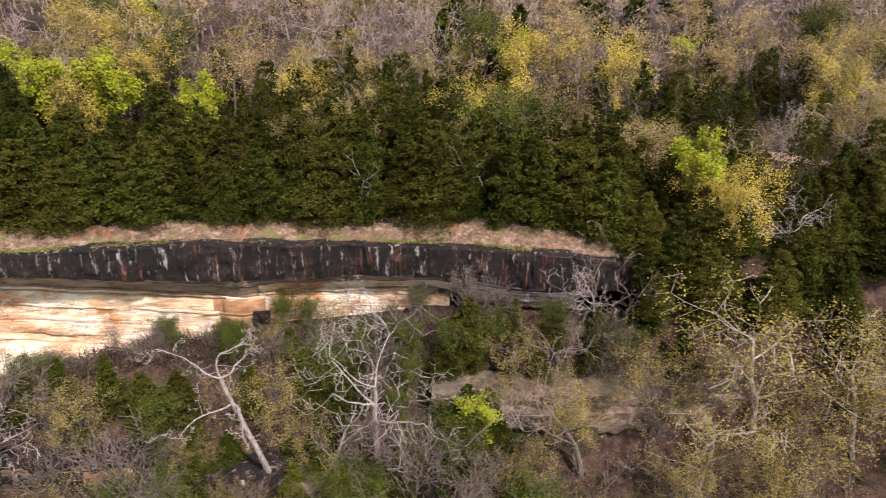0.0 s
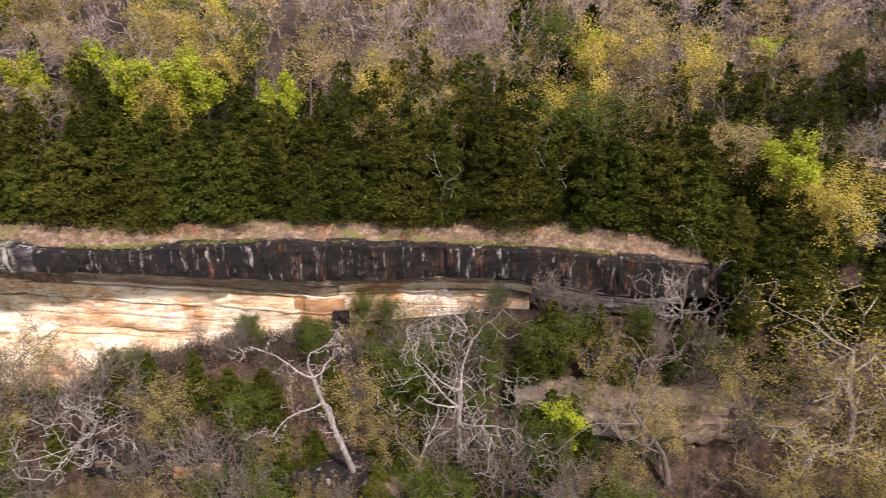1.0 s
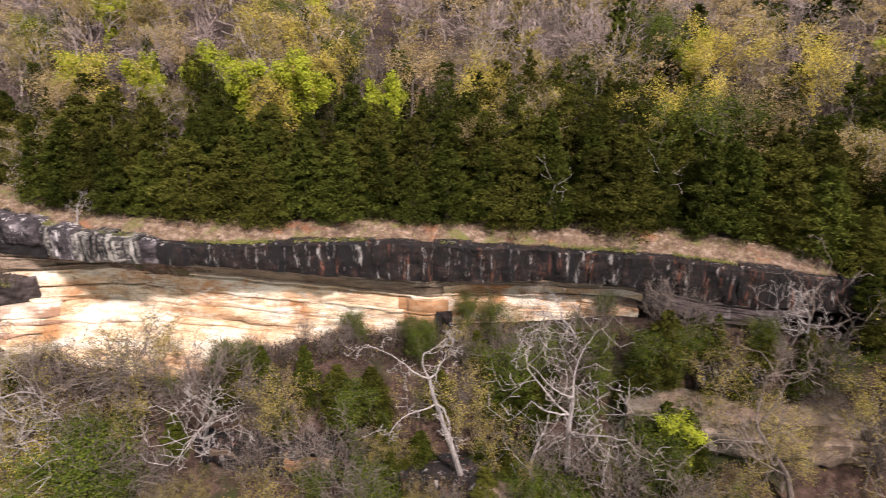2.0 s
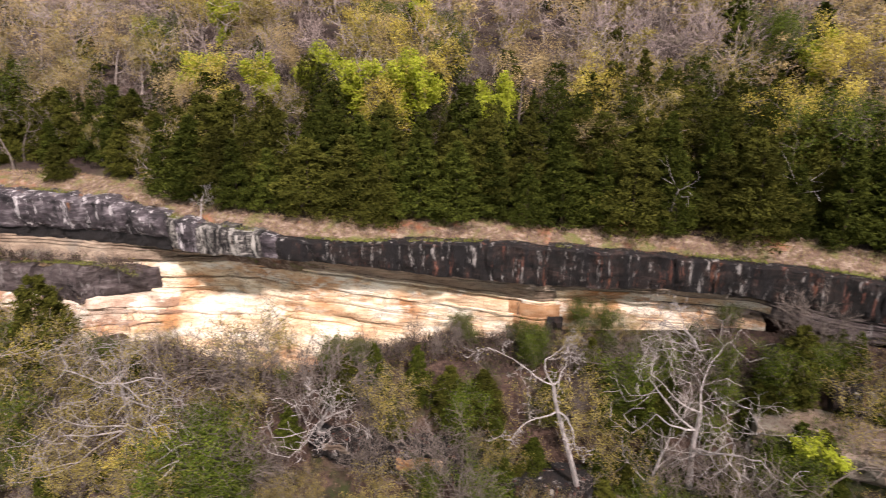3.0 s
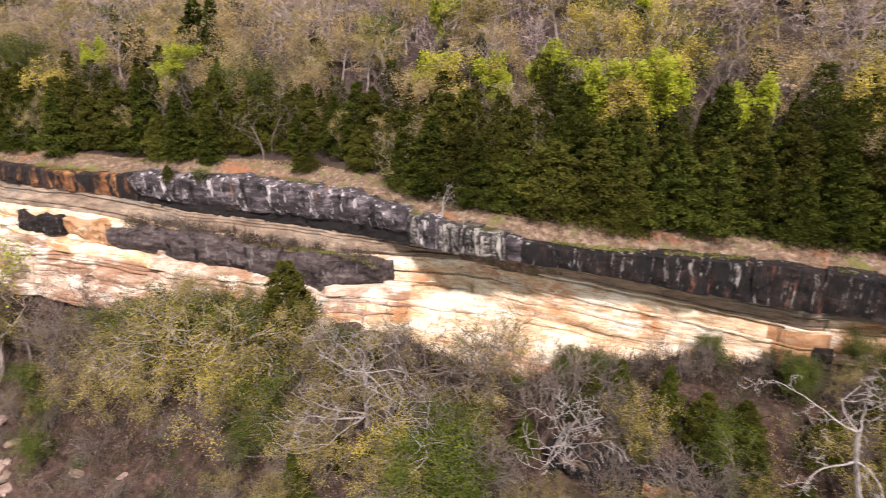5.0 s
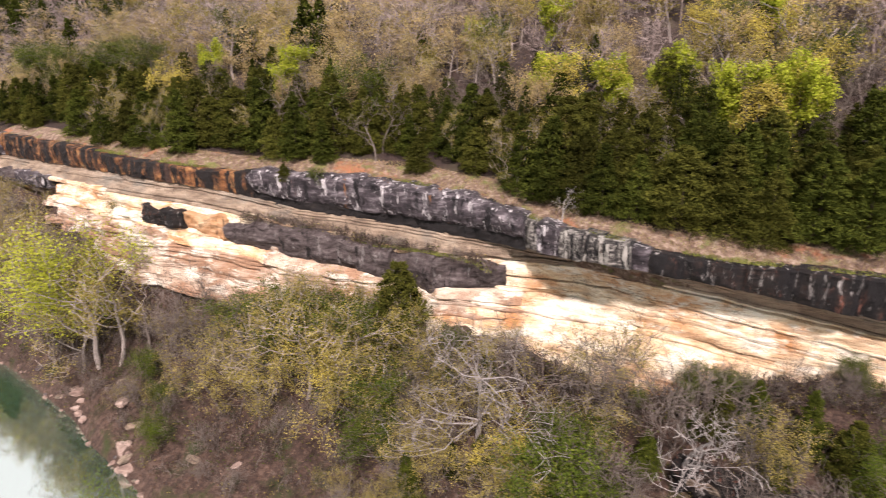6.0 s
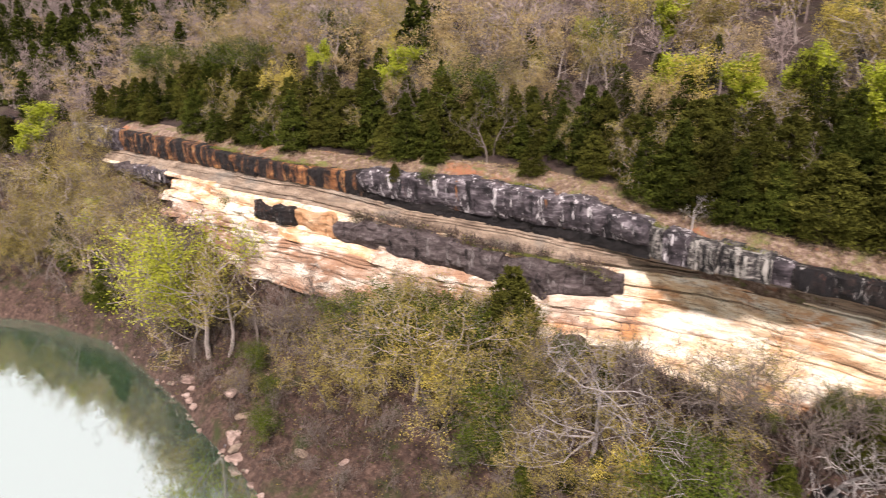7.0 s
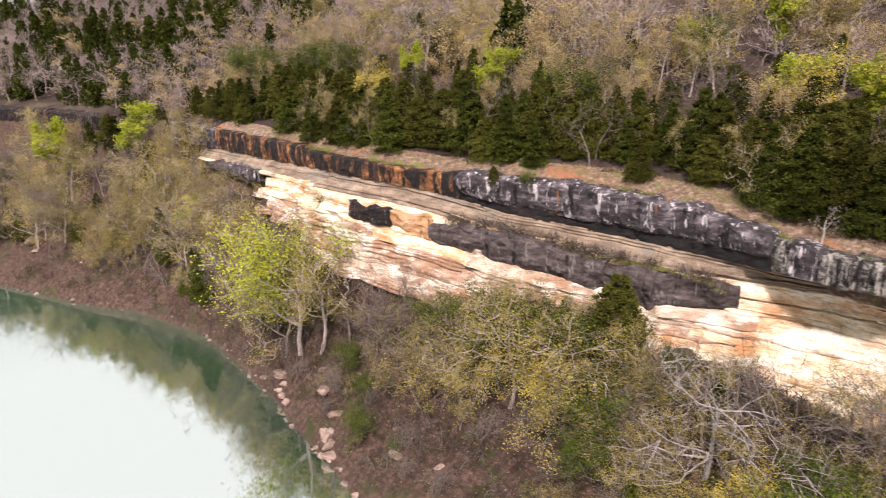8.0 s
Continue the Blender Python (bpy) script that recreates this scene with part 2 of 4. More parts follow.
LITTER = leaf("dry_fallen_leaves", [(0.0, (0.032, 0.0176, 0.012)), (0.6, (0.068, 0.0416, 0.0288)), (1.0, (0.136, 0.096, 0.0704))], 0.1, 0.1)

water_mat, nt, b = base("green_river_water", 0.9)
b.inputs["Base Color"].default_value = (0.055, 0.105, 0.066, 1)
b.inputs["Specular IOR Level"].default_value = 0.0
gl = nt.nodes.new("ShaderNodeBsdfGlossy")
gl.inputs["Roughness"].default_value = 0.04
fr = nt.nodes.new("ShaderNodeFresnel")
fr.inputs["IOR"].default_value = 21.0
wv = grain(nt, 0.8, (1, 1, 1), 3, 0.5)
wb = nt.nodes.new("ShaderNodeBump")
wb.inputs["Distance"].default_value, wb.inputs["Strength"].default_value = 0.02, 0.3
nt.links.new(wv.outputs["Fac"], wb.inputs["Height"])
nt.links.new(wb.outputs[0], gl.inputs["Normal"])
mx = nt.nodes.new("ShaderNodeMixShader")
nt.links.new(fr.outputs[0], mx.inputs[0])
nt.links.new(b.outputs[0], mx.inputs[1])
nt.links.new(gl.outputs[0], mx.inputs[2])
nt.links.new(mx.outputs[0], nt.nodes["Material Output"].inputs["Surface"])
WATER = water_mat

# ---------------------------------------------------------------- the lie of the land
def curve(xs, ys):
    xs, ys = np.array(xs, float), np.array(ys, float)
    return lambda x: np.interp(x, xs, ys)


# along x: where the cliff's face stands (y), top and foot of the dark upper band, lip of the shelf, foot of the rock, shore
CLIFF = curve([-420, -330, -273, -240, -207, -179, -149, -125, -108, -104, -95.5, -93, -84.6, -80, -73.4, -61.4, -54.3, -50, -44, -35, -29, -22, -8.3, 4.4, 9.4, 16, 40, 120, 300],
              [-30, 8, 31, 40, 45, 50, 48, 46.5, 45.8, 46.2, 48.6, 49.4, 51.4, 52.6, 53.8, 53.5, 52.4, 51.2, 51.4, 53.0, 54.6, 56.2, 57.9, 56.4, 55.6, 55.4, 55.8, 57, 60])
TOP = curve([-420, -183, -150, -120, -108, -99, -96, -92, -85, -79, -72, -65, -60, -57, -54, -50.5, -45, -38, -31, -23, -16, -8, 2.5, 7, 11, 17, 40, 300],
            [31, 32.0, 32.4, 32.3, 32.3, 32.0, 31.9, 32.5, 32.4, 32.4, 32.1, 31.8, 31.1, 30.5, 30.2, 30.4, 29.9, 29.4, 29.4, 29.4, 28.9, 28.8, 28.9, 28.6, 28.4, 27.9, 28, 28])
FOOT = curve([-420, -178, -150, -138, -120, -110, -103, -98, -93, -88, -84, -77, -65, -59, -54.5, -48, -44, -39.5, -35, -30, -25, -20, -12, -7, -1, 6, 15, 40, 300],
             [26, 28.0, 28.8, 29.1, 29.7, 29.8, 29.9, 29.4, 28.8, 28.0, 27.7, 27.4, 27.5, 27.5, 27.5, 28.0, 27.8, 27.5, 27.0, 26.4, 25.9, 25.5, 25.5, 25.6, 25.9, 25.1, 25.0, 24.5, 24.5])
LIP = curve([-420, -164, -143, -124, -113, -101, -95, -91, -87, -79, -75, -72, -65, -62, -60, -57, -48, -39, -30, -24, -19, -10, -2, 20, 300],
            [24, 26.3, 27.4, 27.5, 27.0, 26.6, 25.8, 26.1, 26.0, 25.2, 24.6, 24.8, 25.1, 24.9, 24.3, 23.9, 25.2, 24.6, 24.2, 23.2, 23.1, 23.7, 24.2, 23.5, 23.5])
BASE = curve([-420, -150, -121, -117, -108, -97, -92, -86, -80, -70, -62, -56, -50, -45, -39, -35, -27, -19, 0, 20, 60, 300],
             [18, 24.2, 23, 20.8, 18.3, 17.6, 17.2, 18.2, 18.8, 18.6, 17.6, 16.4, 15.0, 14.2, 15.6, 17.2, 17.8, 17.4, 17.5, 17, 17, 17])
# the hollowed lower wall: how far it stands behind the band's line, where it turns out into the slab, the slab's foot
WALL = curve([-66.5, -63.5, -60, -56, -52, -46, -40, -29, -19.4, -18, -13, 0, 3, 20], [-2.6, -0.7, 1.1, 3.2, 4.6, 4.2, 3.7, 2.9, 1.5, 2.0, 2.4, 2.0, 0.7, 0.3])
KNEE = curve([-66, -60, -52, -46, -40, -35, -29, -19, 0], [21, 22, 22.2, 21.4, 20.5, 19.9, 19.3, 19.0, 19.0])
TOE = curve([-70, -62, -56, -46, -38, -29, -20, -18.5, -2, 3, 21], [-2.5, -2.3, -0.9, 0.2, 1.2, 2.2, 1.5, 1.8, 1.8, -0.7, -0.7])
TOE_Z = curve([-62, -56, -48.6, -43.6, -38.9, -33.4, -25.4, -19.5, -18.5, -8.6, -5, -1.4, 3, 21], [17.8, 17.0, 15.6, 15.2, 16.6, 18.5, 19.3, 18.6, 20.4, 20.9, 21.5, 22.4, 23.4, 23.3])
BLOCK = curve([-146, -101, -66.5, -63.5, -59.8], [-2.6, -2.6, -2.7, -1.2, 0.6])
SHORE = curve([-420, -350, -250, -193, -183, -169, -159, -149, -139, -124, -111, -103, -94, -87, -60, 0, 300],
              [-105, -70, -12, 13.7, 17.6, 23, 29, 31.3, 33.6, 32.4, 31.1, 29.2, 28.1, 26.8, 24, 22, 20])


def smooth(a, b, x):
    s = np.clip((x - a) / (b - a), 0.0, 1.0)
    return s * s * (3 - 2 * s)


HILL = curve([0, 1.2, 3, 8, 33, 95, 200, 420, 1600], [0, 0.1, 1.0, 2.4, 12, 32, 48, 58, 60])
BANKRISE = curve([0, 0.08, 0.25, 0.5, 0.85, 0.93, 1.0], [0, 0.10, 0.20, 0.36, 0.63, 0.86, 1.0])


def rough2(x, y, s, k=0):
    return noise.noise((x * s + k, y * s - k, k * 0.37))


def foot_z(x, v):
    """The bank's last metres up to the rock, v metres behind the band's line."""
    low, toe = float(BASE(x)), float(TOE(x))
    high = low + 0.5 if x < -62 else float(TOE_Z(x))
    k = min(1.0, max(0.0, (v + 3.4) / (toe + 3.4)))
    return low + (high - low) * k


def ground_z(x, y):
    v = y - float(CLIFF(x))
    shore = float(SHORE(x))
    foot = float(CLIFF(x)) - 3.4
    if v >= 1.0:
        ravine = 6 * math.exp(-((x + 195) / 9) ** 2) * math.exp(-max(v, 0) / 60)
        wob = 0.25 * rough2(x, y, 0.25) + min(v, 60) * 0.035 * rough2(x, y, 0.03, 7)
        return float(TOP(x) + HILL(v)) + wob * min(1, (v - 1) / 3) - ravine
    if y > foot:
        if not (-184 < x < 21):
            return float(BASE(x) + (TOP(x) - BASE(x)) * (v + 3.4) / 4.6)
        return foot_z(x, v) + (0.2 * rough2(x, y, 0.5) if v > -3 else 0.0)
    if y >= shore:
        w = (y - shore) / (foot - shore)
        return float(BASE(x)) * float(BANKRISE(w)) + (0.5 * rough2(x, y, 0.22, 3) + 0.22 * rough2(x, y, 0.7, 5)) * min(1, w * 8)
    d = shore - y
    if d < 75:
        return -min(2.5, 0.35 * d)
    return -2.5 + 0.35 * min(d - 75, 20) + 0.05 * max(0, d - 95)


def obj(name, verts, faces, mats, slots=None, parent=None, label="", smooth_it=False):
    me = bpy.data.meshes.new(name)
    me.from_pydata([tuple(v) for v in verts], [], faces)
    for m in mats if isinstance(mats, (list, tuple)) else [mats]:
        me.materials.append(m)
    if slots is not None:
        me.polygons.foreach_set("material_index", slots)
    if smooth_it:
        me.polygons.foreach_set("use_smooth", [True] * len(me.polygons))
    me.update()
    ob = new(name, me)
    if parent:
        ob.parent = parent
    if label:
        tagged(ob, label)
    return ob


def track_y(x):
    """A dirt track that climbs the hillside through the woods."""
    return 92 - 0.29 * (x + 22)


TRACK = (-22.0, 14.5, 41.0)


def on_track(x, y):
    return any(abs(x - c) < 4.0 for c in TRACK) and -1.6 < y - track_y(x) < 1.2


# the ground, one sheet of columns along x
xs = list(np.r_[-1500, -1000, -700, -560, np.arange(-420, -140, 3.0), np.arange(-140, 40, 0.9), np.arange(40, 160, 4.0), 200, 300, 500, 900, 1500])
banks = [k / 34 for k in range(35)]
hills = list(1.25 + np.r_[0, 0.3, 0.7, 1.2, 1.8, 2.5, 3.4, 4.5, 6, np.geomspace(7.5, 1500, 44)])
verts, rows_y = [], []
for x in xs:
    c, s = float(CLIFF(x)), float(SHORE(x))
    toe = float(TOE(x))
    ys = [s - d for d in (1500, 600, 250, 120, 95, 75, 40, 12, 6, 3, 1)]
    ys += [s + w * (c - 3.41 - s) for w in banks]
    n_bank = len(ys)
    ys += [c - 3.3, c + 0.5 * toe - 1.7, c + toe - 0.02, c + toe + 0.02, c + (12.0 if -68 < x < 20 else 1.2)]
    n_pit = len(ys)
    ys += [c + h for h in hills]
    for i, y in enumerate(ys):
        if n_bank <= i < n_pit:
            k = i - n_bank
            z = foot_z(x, y - c) if k < 3 else foot_z(x, toe) - 2.5
            if not (-184 < x < 21):
                z = float(BASE(x) + (TOP(x) - BASE(x)) * (y - c + 3.4) / 4.6)
        else:
            z = ground_z(x, y)
        verts.append((x, y, z))
n = len(ys)
faces, slots = [], []
for i in range(len(xs) - 1):
    for j in range(n - 1):
        a = i * n + j
        faces.append((a, a + n, a + n + 1, a + 1))
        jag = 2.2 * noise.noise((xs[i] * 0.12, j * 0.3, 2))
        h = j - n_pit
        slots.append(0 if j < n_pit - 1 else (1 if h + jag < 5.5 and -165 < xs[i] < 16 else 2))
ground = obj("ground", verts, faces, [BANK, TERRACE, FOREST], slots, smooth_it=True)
tagged(ground, "brown leaf-littered river bank and wooded hillside", "ground", kind="structure")

DIRT = soil("pinkish_dirt", [(0.3, (0.22, 0.14, 0.10)), (0.5, (0.31, 0.22, 0.17)), (0.7, (0.40, 0.30, 0.25))])
tv, tf = [], []
for c in TRACK:
    for k in range(17):
        x = c - 4 + 0.5 * k
        wide = 1.3 * math.sin(math.pi * (k + 0.3) / 16.6) ** 0.5 + 0.1
        n0 = len(tv)
        for off in (-1.0, -0.4, 0.4, 1.0):
            yy = track_y(x) + off * wide + 0.5 * noise.noise((x * 0.4, off, 1))
            tv.append((x, yy, ground_z(x, yy) + (0.10 if abs(off) < 1 else -0.12)))
        if k:
            tf += [(n0 - 4 + j, n0 + j, n0 + 1 + j, n0 - 3 + j) for j in range(3)]
tagged(obj("track", tv, tf, DIRT, smooth_it=True), "bare pinkish dirt stretches of a hillside track", "dirt track", kind="structure")

wverts, wfaces = [], []
wx = [-1500, -700] + list(np.arange(-420, 160, 10.0)) + [400, 1500]
for i, x in enumerate(wx):
    wverts += [(x, float(SHORE(x)) + 3.0, 0.0), (x, float(SHORE(x)) - 100, 0.0)]
    if i:
        wfaces.append((2 * i - 1, 2 * i + 1, 2 * i, 2 * i - 2))
water = obj("water", wverts, wfaces, WATER)
tagged(water, "still green river water mirroring a pale sky", "water", kind="structure")


# ---------------------------------------------------------------- rock
def rock_piece(name, x0, x1, low, high, front, mat, parent, back=2.6, step=0.4, rows=4, rough=0.15, bite=0.1, bevel=0.12, seed=0.0, crest=0.0, label="", slant=None, along=1.0, flute=1.0):
    """A bed of rock from x0 to x1: ragged front, undercut foot, worn upper edge. low, high, front: functions of x; front is measured from the cliff's line."""
    m = max(3, int((x1 - x0) / step) + 1)
    ring = []
    for i in range(m):
        x = x0 + (x1 - x0) * i / (m - 1)
        c = float(CLIFF(x))
        zl, zh, u = low(x), high(x), front(x)
        end = min(i, m - 1 - i)
        u += (0.07, 0.02)[end] if end < 2 else 0.0
        zh += crest * noise.noise((x * 0.45, seed, 1.3))
        h = max(zh - zl, 0.05)
        line = [(x, c + u + back, zl), (x, c + u + bite + 0.3, zl)]
        for k in range(rows):
            f = k / (rows - 1)
            z = zl + 0.02 + (h - 0.02 - bevel * 0.6) * f
            d = rough * (noise.noise((x * 0.9 * along + seed, z * 1.1 * flute, seed)) + 0.5 * noise.noise((x * 2.7 * along, z * 3.1 * flute + seed, 4.0)))
            back_by = slant(x) * f if slant else 0.0
            line.append((x, c + u + d + back_by + bite * (1 - f) ** 3, z))
        u += slant(x) if slant else 0.0
        line += [(x, c + u + bevel + 0.4 * rough * noise.noise((x, seed, 9.0)), zh), (x, c + u + back, zh + 0.05 * back)]
        ring.append(line)
    p = len(ring[0])
    vs = [v for line in ring for v in line]
    fs = [(i * p + k, i * p + (k + 1) % p, (i + 1) * p + (k + 1) % p, (i + 1) * p + k) for i in range(m - 1) for k in range(p)]
    fs += [tuple(range(p))[::-1], tuple((m - 1) * p + k for k in range(p))]
    return obj(name, vs, fs, mat, parent=parent, label=label)


def cuts(x0, x1, lo, hi, rng):
    out = [x0]
    while out[-1] < x1 - lo * 1.4:
        out.append(min(x1, out[-1] + rng.uniform(lo, hi)))
    if x1 - out[-1] > 0.2:
        out.append(x1)
    else:
        out[-1] = x1
    return out


rng = random.Random(4)
upper = tagged(new("upper_cliff_band"), "blackened grey and orange streaked sandstone band below the grassy terrace", "cliff", kind="structure")
lower = tagged(new("layered_cliff_face"), "pale tan and orange thinly layered sandstone face", "cliff", kind="structure")
# dark band, grey boulders, orange wall, the far bluff
for x0, x1, lo, hi, mat, bulge in ((-275, -207, 7, 14, ROCK_DARK, 1.2), (-183, -160, 4, 7, ROCK_GREY, 0.3), (-160, -93.4, 12, 25, ROCK_ORANGE, 0.0), (-93.4, -57, 5, 11, ROCK_GREY, 0.7), (-57, -44, 1.2, 2.8, ROCK_MOTTLED, 0.2), (-44, 19, 1.8, 5.5, ROCK_DARK, 0.0)):
    marks = cuts(x0, x1, lo, hi, rng)
    for a, c in zip(marks, marks[1:]):
        off = rng.uniform(-0.14, 0.08) - bulge
        if x0 == -57:
            off, mat = rng.uniform(-0.6, 0.3), rng.choice((ROCK_MOTTLED, ROCK_MOTTLED, ROCK_GREY))
        dz = rng.uniform(-0.1, 0.2)
        rock_piece("rock_block", a - 0.03, c + 0.03, lambda x: float(FOOT(x)) + (0.95 if bulge == 0.7 else 0.0), lambda x: float(TOP(x)) + 0.1 + dz,
                   lambda x: off + 0.1 + 0.35 * noise.noise((x * 0.16, 3.0, 1.0)), mat, upper,
                   rows=9, rough=0.42, flute=0.5, bite=0.25 if bulge < 0.5 else 0.9, bevel=0.35 if bulge < 0.5 else 0.9, seed=rng.uniform(0, 90), crest=0.4 if mat == ROCK_GREY else 0.18, back=3.0, step=0.3)
# recessed foot behind the boulders' overhang; its black holds stain and the overhang's shade
rock_piece("rock_block", -93.4, -57, lambda x: float(FOOT(x)) - 0.3, lambda x: float(FOOT(x)) + 1.7, lambda x: 0.35, ROCK_STAIN_SHADE, upper, seed=3.3, rows=6, rough=0.3)

UNDER = curve([-143, -124, -110, -100, -95, -91, -83, -75.6, -72, -64.5, -60, -58], [25.4, 25.9, 24.7, 24.5, 23.1, 22.5, 21.6, 20.8, 20.5, 20.8, 22.0, 22.4])


def profile(x, d):
    """Front of the rock d metres below the foot of the band: a shelf over blocks and an apron, then a hollowed wall over a slab."""
    foot = float(FOOT(x))
    lipd = foot - float(LIP(x))
    dep = max(foot - float(BASE(x)), lipd + 1.0) + (1.8 if x < -62 else 0.0)
    und = foot - float(UNDER(x))
    step = float(BLOCK(x)) + 0.9
    if d < lipd:
        shelf = 0.7 + (step - 0.7) * d / lipd
    elif d > dep + 0.3:
        shelf = -1.2
    elif d < und and x > -150:
        shelf = step
    else:
        shelf = step - 0.8 - 2.6 * min(1.0, (d - und) / max(dep - und, 1.0))
    k = float(smooth(-62.5, -58.0, x))
    if k == 0.0:
        return shelf
    wall, knee, toe = float(WALL(x)), foot - float(KNEE(x)), float(TOE(x)) - 0.2
    if d < 1.6:
        hollow = 0.5 + (wall - 0.5) * d / 1.6
    elif d < knee:
        hollow = wall
    else:
        hollow = wall + (toe - wall) * min(1.0, (d - knee) / max(foot - float(TOE_Z(x)) - knee + 0.4, 0.8))
    return shelf + (hollow - shelf) * k


d = 0.0
while d < 13.0:
    th = rng.choice((0.14, 0.2, 0.28, 0.4, 0.6, 0.85, 1.2)) if d > 2.4 else rng.choice((0.2, 0.35, 0.5, 0.8))
    if d < 7.6:
        marks = cuts(-166 if d < 2.0 else -134 + rng.uniform(-3, 4), -20.8 - rng.uniform(0, 2.0), 10, 34, rng) + [-18.4 + rng.uniform(-0.9, 0.7)]
    else:
        marks = cuts(-130, -30 - rng.uniform(0, 3), 10, 30, rng)
    if d < 6.5:
        marks += [rng.uniform(-11, -8), rng.uniform(-3, 1)]
    if d < 1.9:
        marks.append(rng.uniform(11, 17))
    for a, c in zip(marks, marks[1:]):
        jut = rng.uniform(-0.14, 0.08)
        mid = (a + c) / 2
        lipd = float(FOOT(mid) - LIP(mid))
        # beds beyond x = -4 take the grey-brown stone to carry the shade there
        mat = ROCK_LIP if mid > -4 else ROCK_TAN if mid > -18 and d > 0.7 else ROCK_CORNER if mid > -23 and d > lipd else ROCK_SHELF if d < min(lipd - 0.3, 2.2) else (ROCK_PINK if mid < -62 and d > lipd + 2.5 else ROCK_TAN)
        cut = rng.choice((0.02, 0.05, 0.1, 0.2, 0.4))
        dd, amp, lag = d, rng.uniform(0.05, 0.3), rng.uniform(-0.05, 0.05)
        sag = lambda x, e: float(FOOT(x)) - e + lag + 0.2 * noise.noise((x * 0.07, e * 0.5, 11.0)) + 0.13 * noise.noise((x * 0.5, e * 0.8, 12.0))
        rock_piece("rock_layer", a, c + 0.05, lambda x: sag(x, dd + th) - 0.03, lambda x: sag(x, dd),
                   lambda x: profile(x, dd + th) + jut + amp * noise.noise((x * 0.07, dd * 0.8, 5)) + 0.16 * noise.noise((x * 0.3, dd * 2.5, 8)) + 0.10 * noise.noise((x * 1.2, dd * 3.0, 9)) + (0.85 * noise.noise((x * 0.33, dd * 0.7, 14)) if mid < -60 and dd > lipd + 2 else 0.0),
                   mat, lower, step=0.5, rows=3 if th < 0.35 else 5, rough=0.16, along=0.4, bite=cut, bevel=0.04, seed=2.0, back=3.4,
                   slant=lambda x: 0.6 * (profile(x, dd) - profile(x, dd + th)))
    d += th
# a dark block where the pale face ends, standing in for the cleft's shade
rock_piece("rock_block", -18.9, -17.4, lambda x: 18.2, lambda x: 21.9, lambda x: 1.0, ROCK_DARK, lower, rows=8, rough=0.8, bite=0.3, bevel=0.5, seed=8.8, crest=0.6, back=2.4)
# dark blocks standing out under the shelf's lip
for x0, x1, mat, out in ((-95.5, -91.3, ROCK_LIP, 0.15), (-91.3, -80, ROCK_LIP, 0.0), (-80, -73, ROCK_LIP, 0.12), (-73, -67, ROCK_LIP, 0.2), (-67, -59.8, ROCK_LIP, 0.0), (-109, -104.5, ROCK_DARK, 0.0), (-104.5, -101.5, ROCK_DARK, 0.2), (-101.4, -95.6, ROCK_CORNER, -0.15), (-158, -148, ROCK_LIP, 0.3), (-148, -137, ROCK_GREY, 0.3)):
    s = rng.uniform(0, 90)
    rock_piece("rock_block", x0, x1 + 0.05, lambda x: float(UNDER(x)) + 0.1, lambda x: float(LIP(x)) + 0.25, lambda x: float(BLOCK(x)) - out + 0.2 * noise.noise((x * 0.4, s, 0)), mat, lower, rows=9, rough=0.5, flute=0.6, along=0.6, bite=0.9 if x0 > -96 else 0.3, bevel=0.7 if x0 > -96 else 0.2, seed=s, crest=0.8, back=2.4, step=0.3)
# lower ledges on the bank
bank_ledge = tagged(new("bank_ledge"), "dark and tan rock ledges half buried in the river bank", "rock ledge", kind="structure")
for x0, x1, y, zl, zh, mat in ((-38.5, -30.0, 45.9, 10.6, 11.5, ROCK_DARK), (-37.5, -34.8, 45.7, 11.45, 12.1, ROCK_LEDGE), (-34.6, -33.0, 45.6, 11.5, 12.1, ROCK_DARK), (-32.9, -30.4, 45.8, 11.45, 12.1, ROCK_DARK), (-30.3, -26.2, 45.6, 11.5, 12.0, ROCK_CORNER), (-38.8, -31.5, 45.9, 12.15, 12.8, ROCK_DARK), (-31.4, -25.0, 45.9, 12.05, 12.45, ROCK_DARK), (-30.1, -22.5, 46.0, 10.4, 11.5, ROCK_DARK), (-22, -13.5, 45.9, 9.3, 11.5, ROCK_DARK), (-13.6, -9.6, 45.6, 9.8, 10.9, ROCK_LEDGE), (-9.7, 1, 45.8, 9.0, 11.1, ROCK_DARK),
                               (-1, 9, 50.4, 15.4, 17.0, ROCK_LEDGE), (8.9, 18, 50.2, 15.3, 16.9, ROCK_LEDGE), (17.9, 27, 50.5, 15.2, 16.8, ROCK_LEDGE), (2, 24, 49.7, 14.0, 15.5, ROCK_LEDGE), (5, 10.5, 53.2, 18.0, 19.6, ROCK_DARK), (-72, -67, 44.5, 9.6, 11.0, ROCK_PINK), (-63.5, -60.5, 46.0, 11, 12.8, ROCK_DARK)):
    s = rng.uniform(0, 90)
    rock_piece("rock_block", x0, x1, lambda x: zl, lambda x: zh + 0.8, lambda x: y - 0.7 - float(CLIFF(x)) + 0.6 * noise.noise((x * 0.25, s, 1)), mat, bank_ledge, rows=7, rough=0.5, bite=0.4, bevel=0.3, seed=s, crest=0.35, back=3.2, step=0.35)


# ---------------------------------------------------------------- plants
def unit(v):
    return v / (np.linalg.norm(v) + 1e-9)


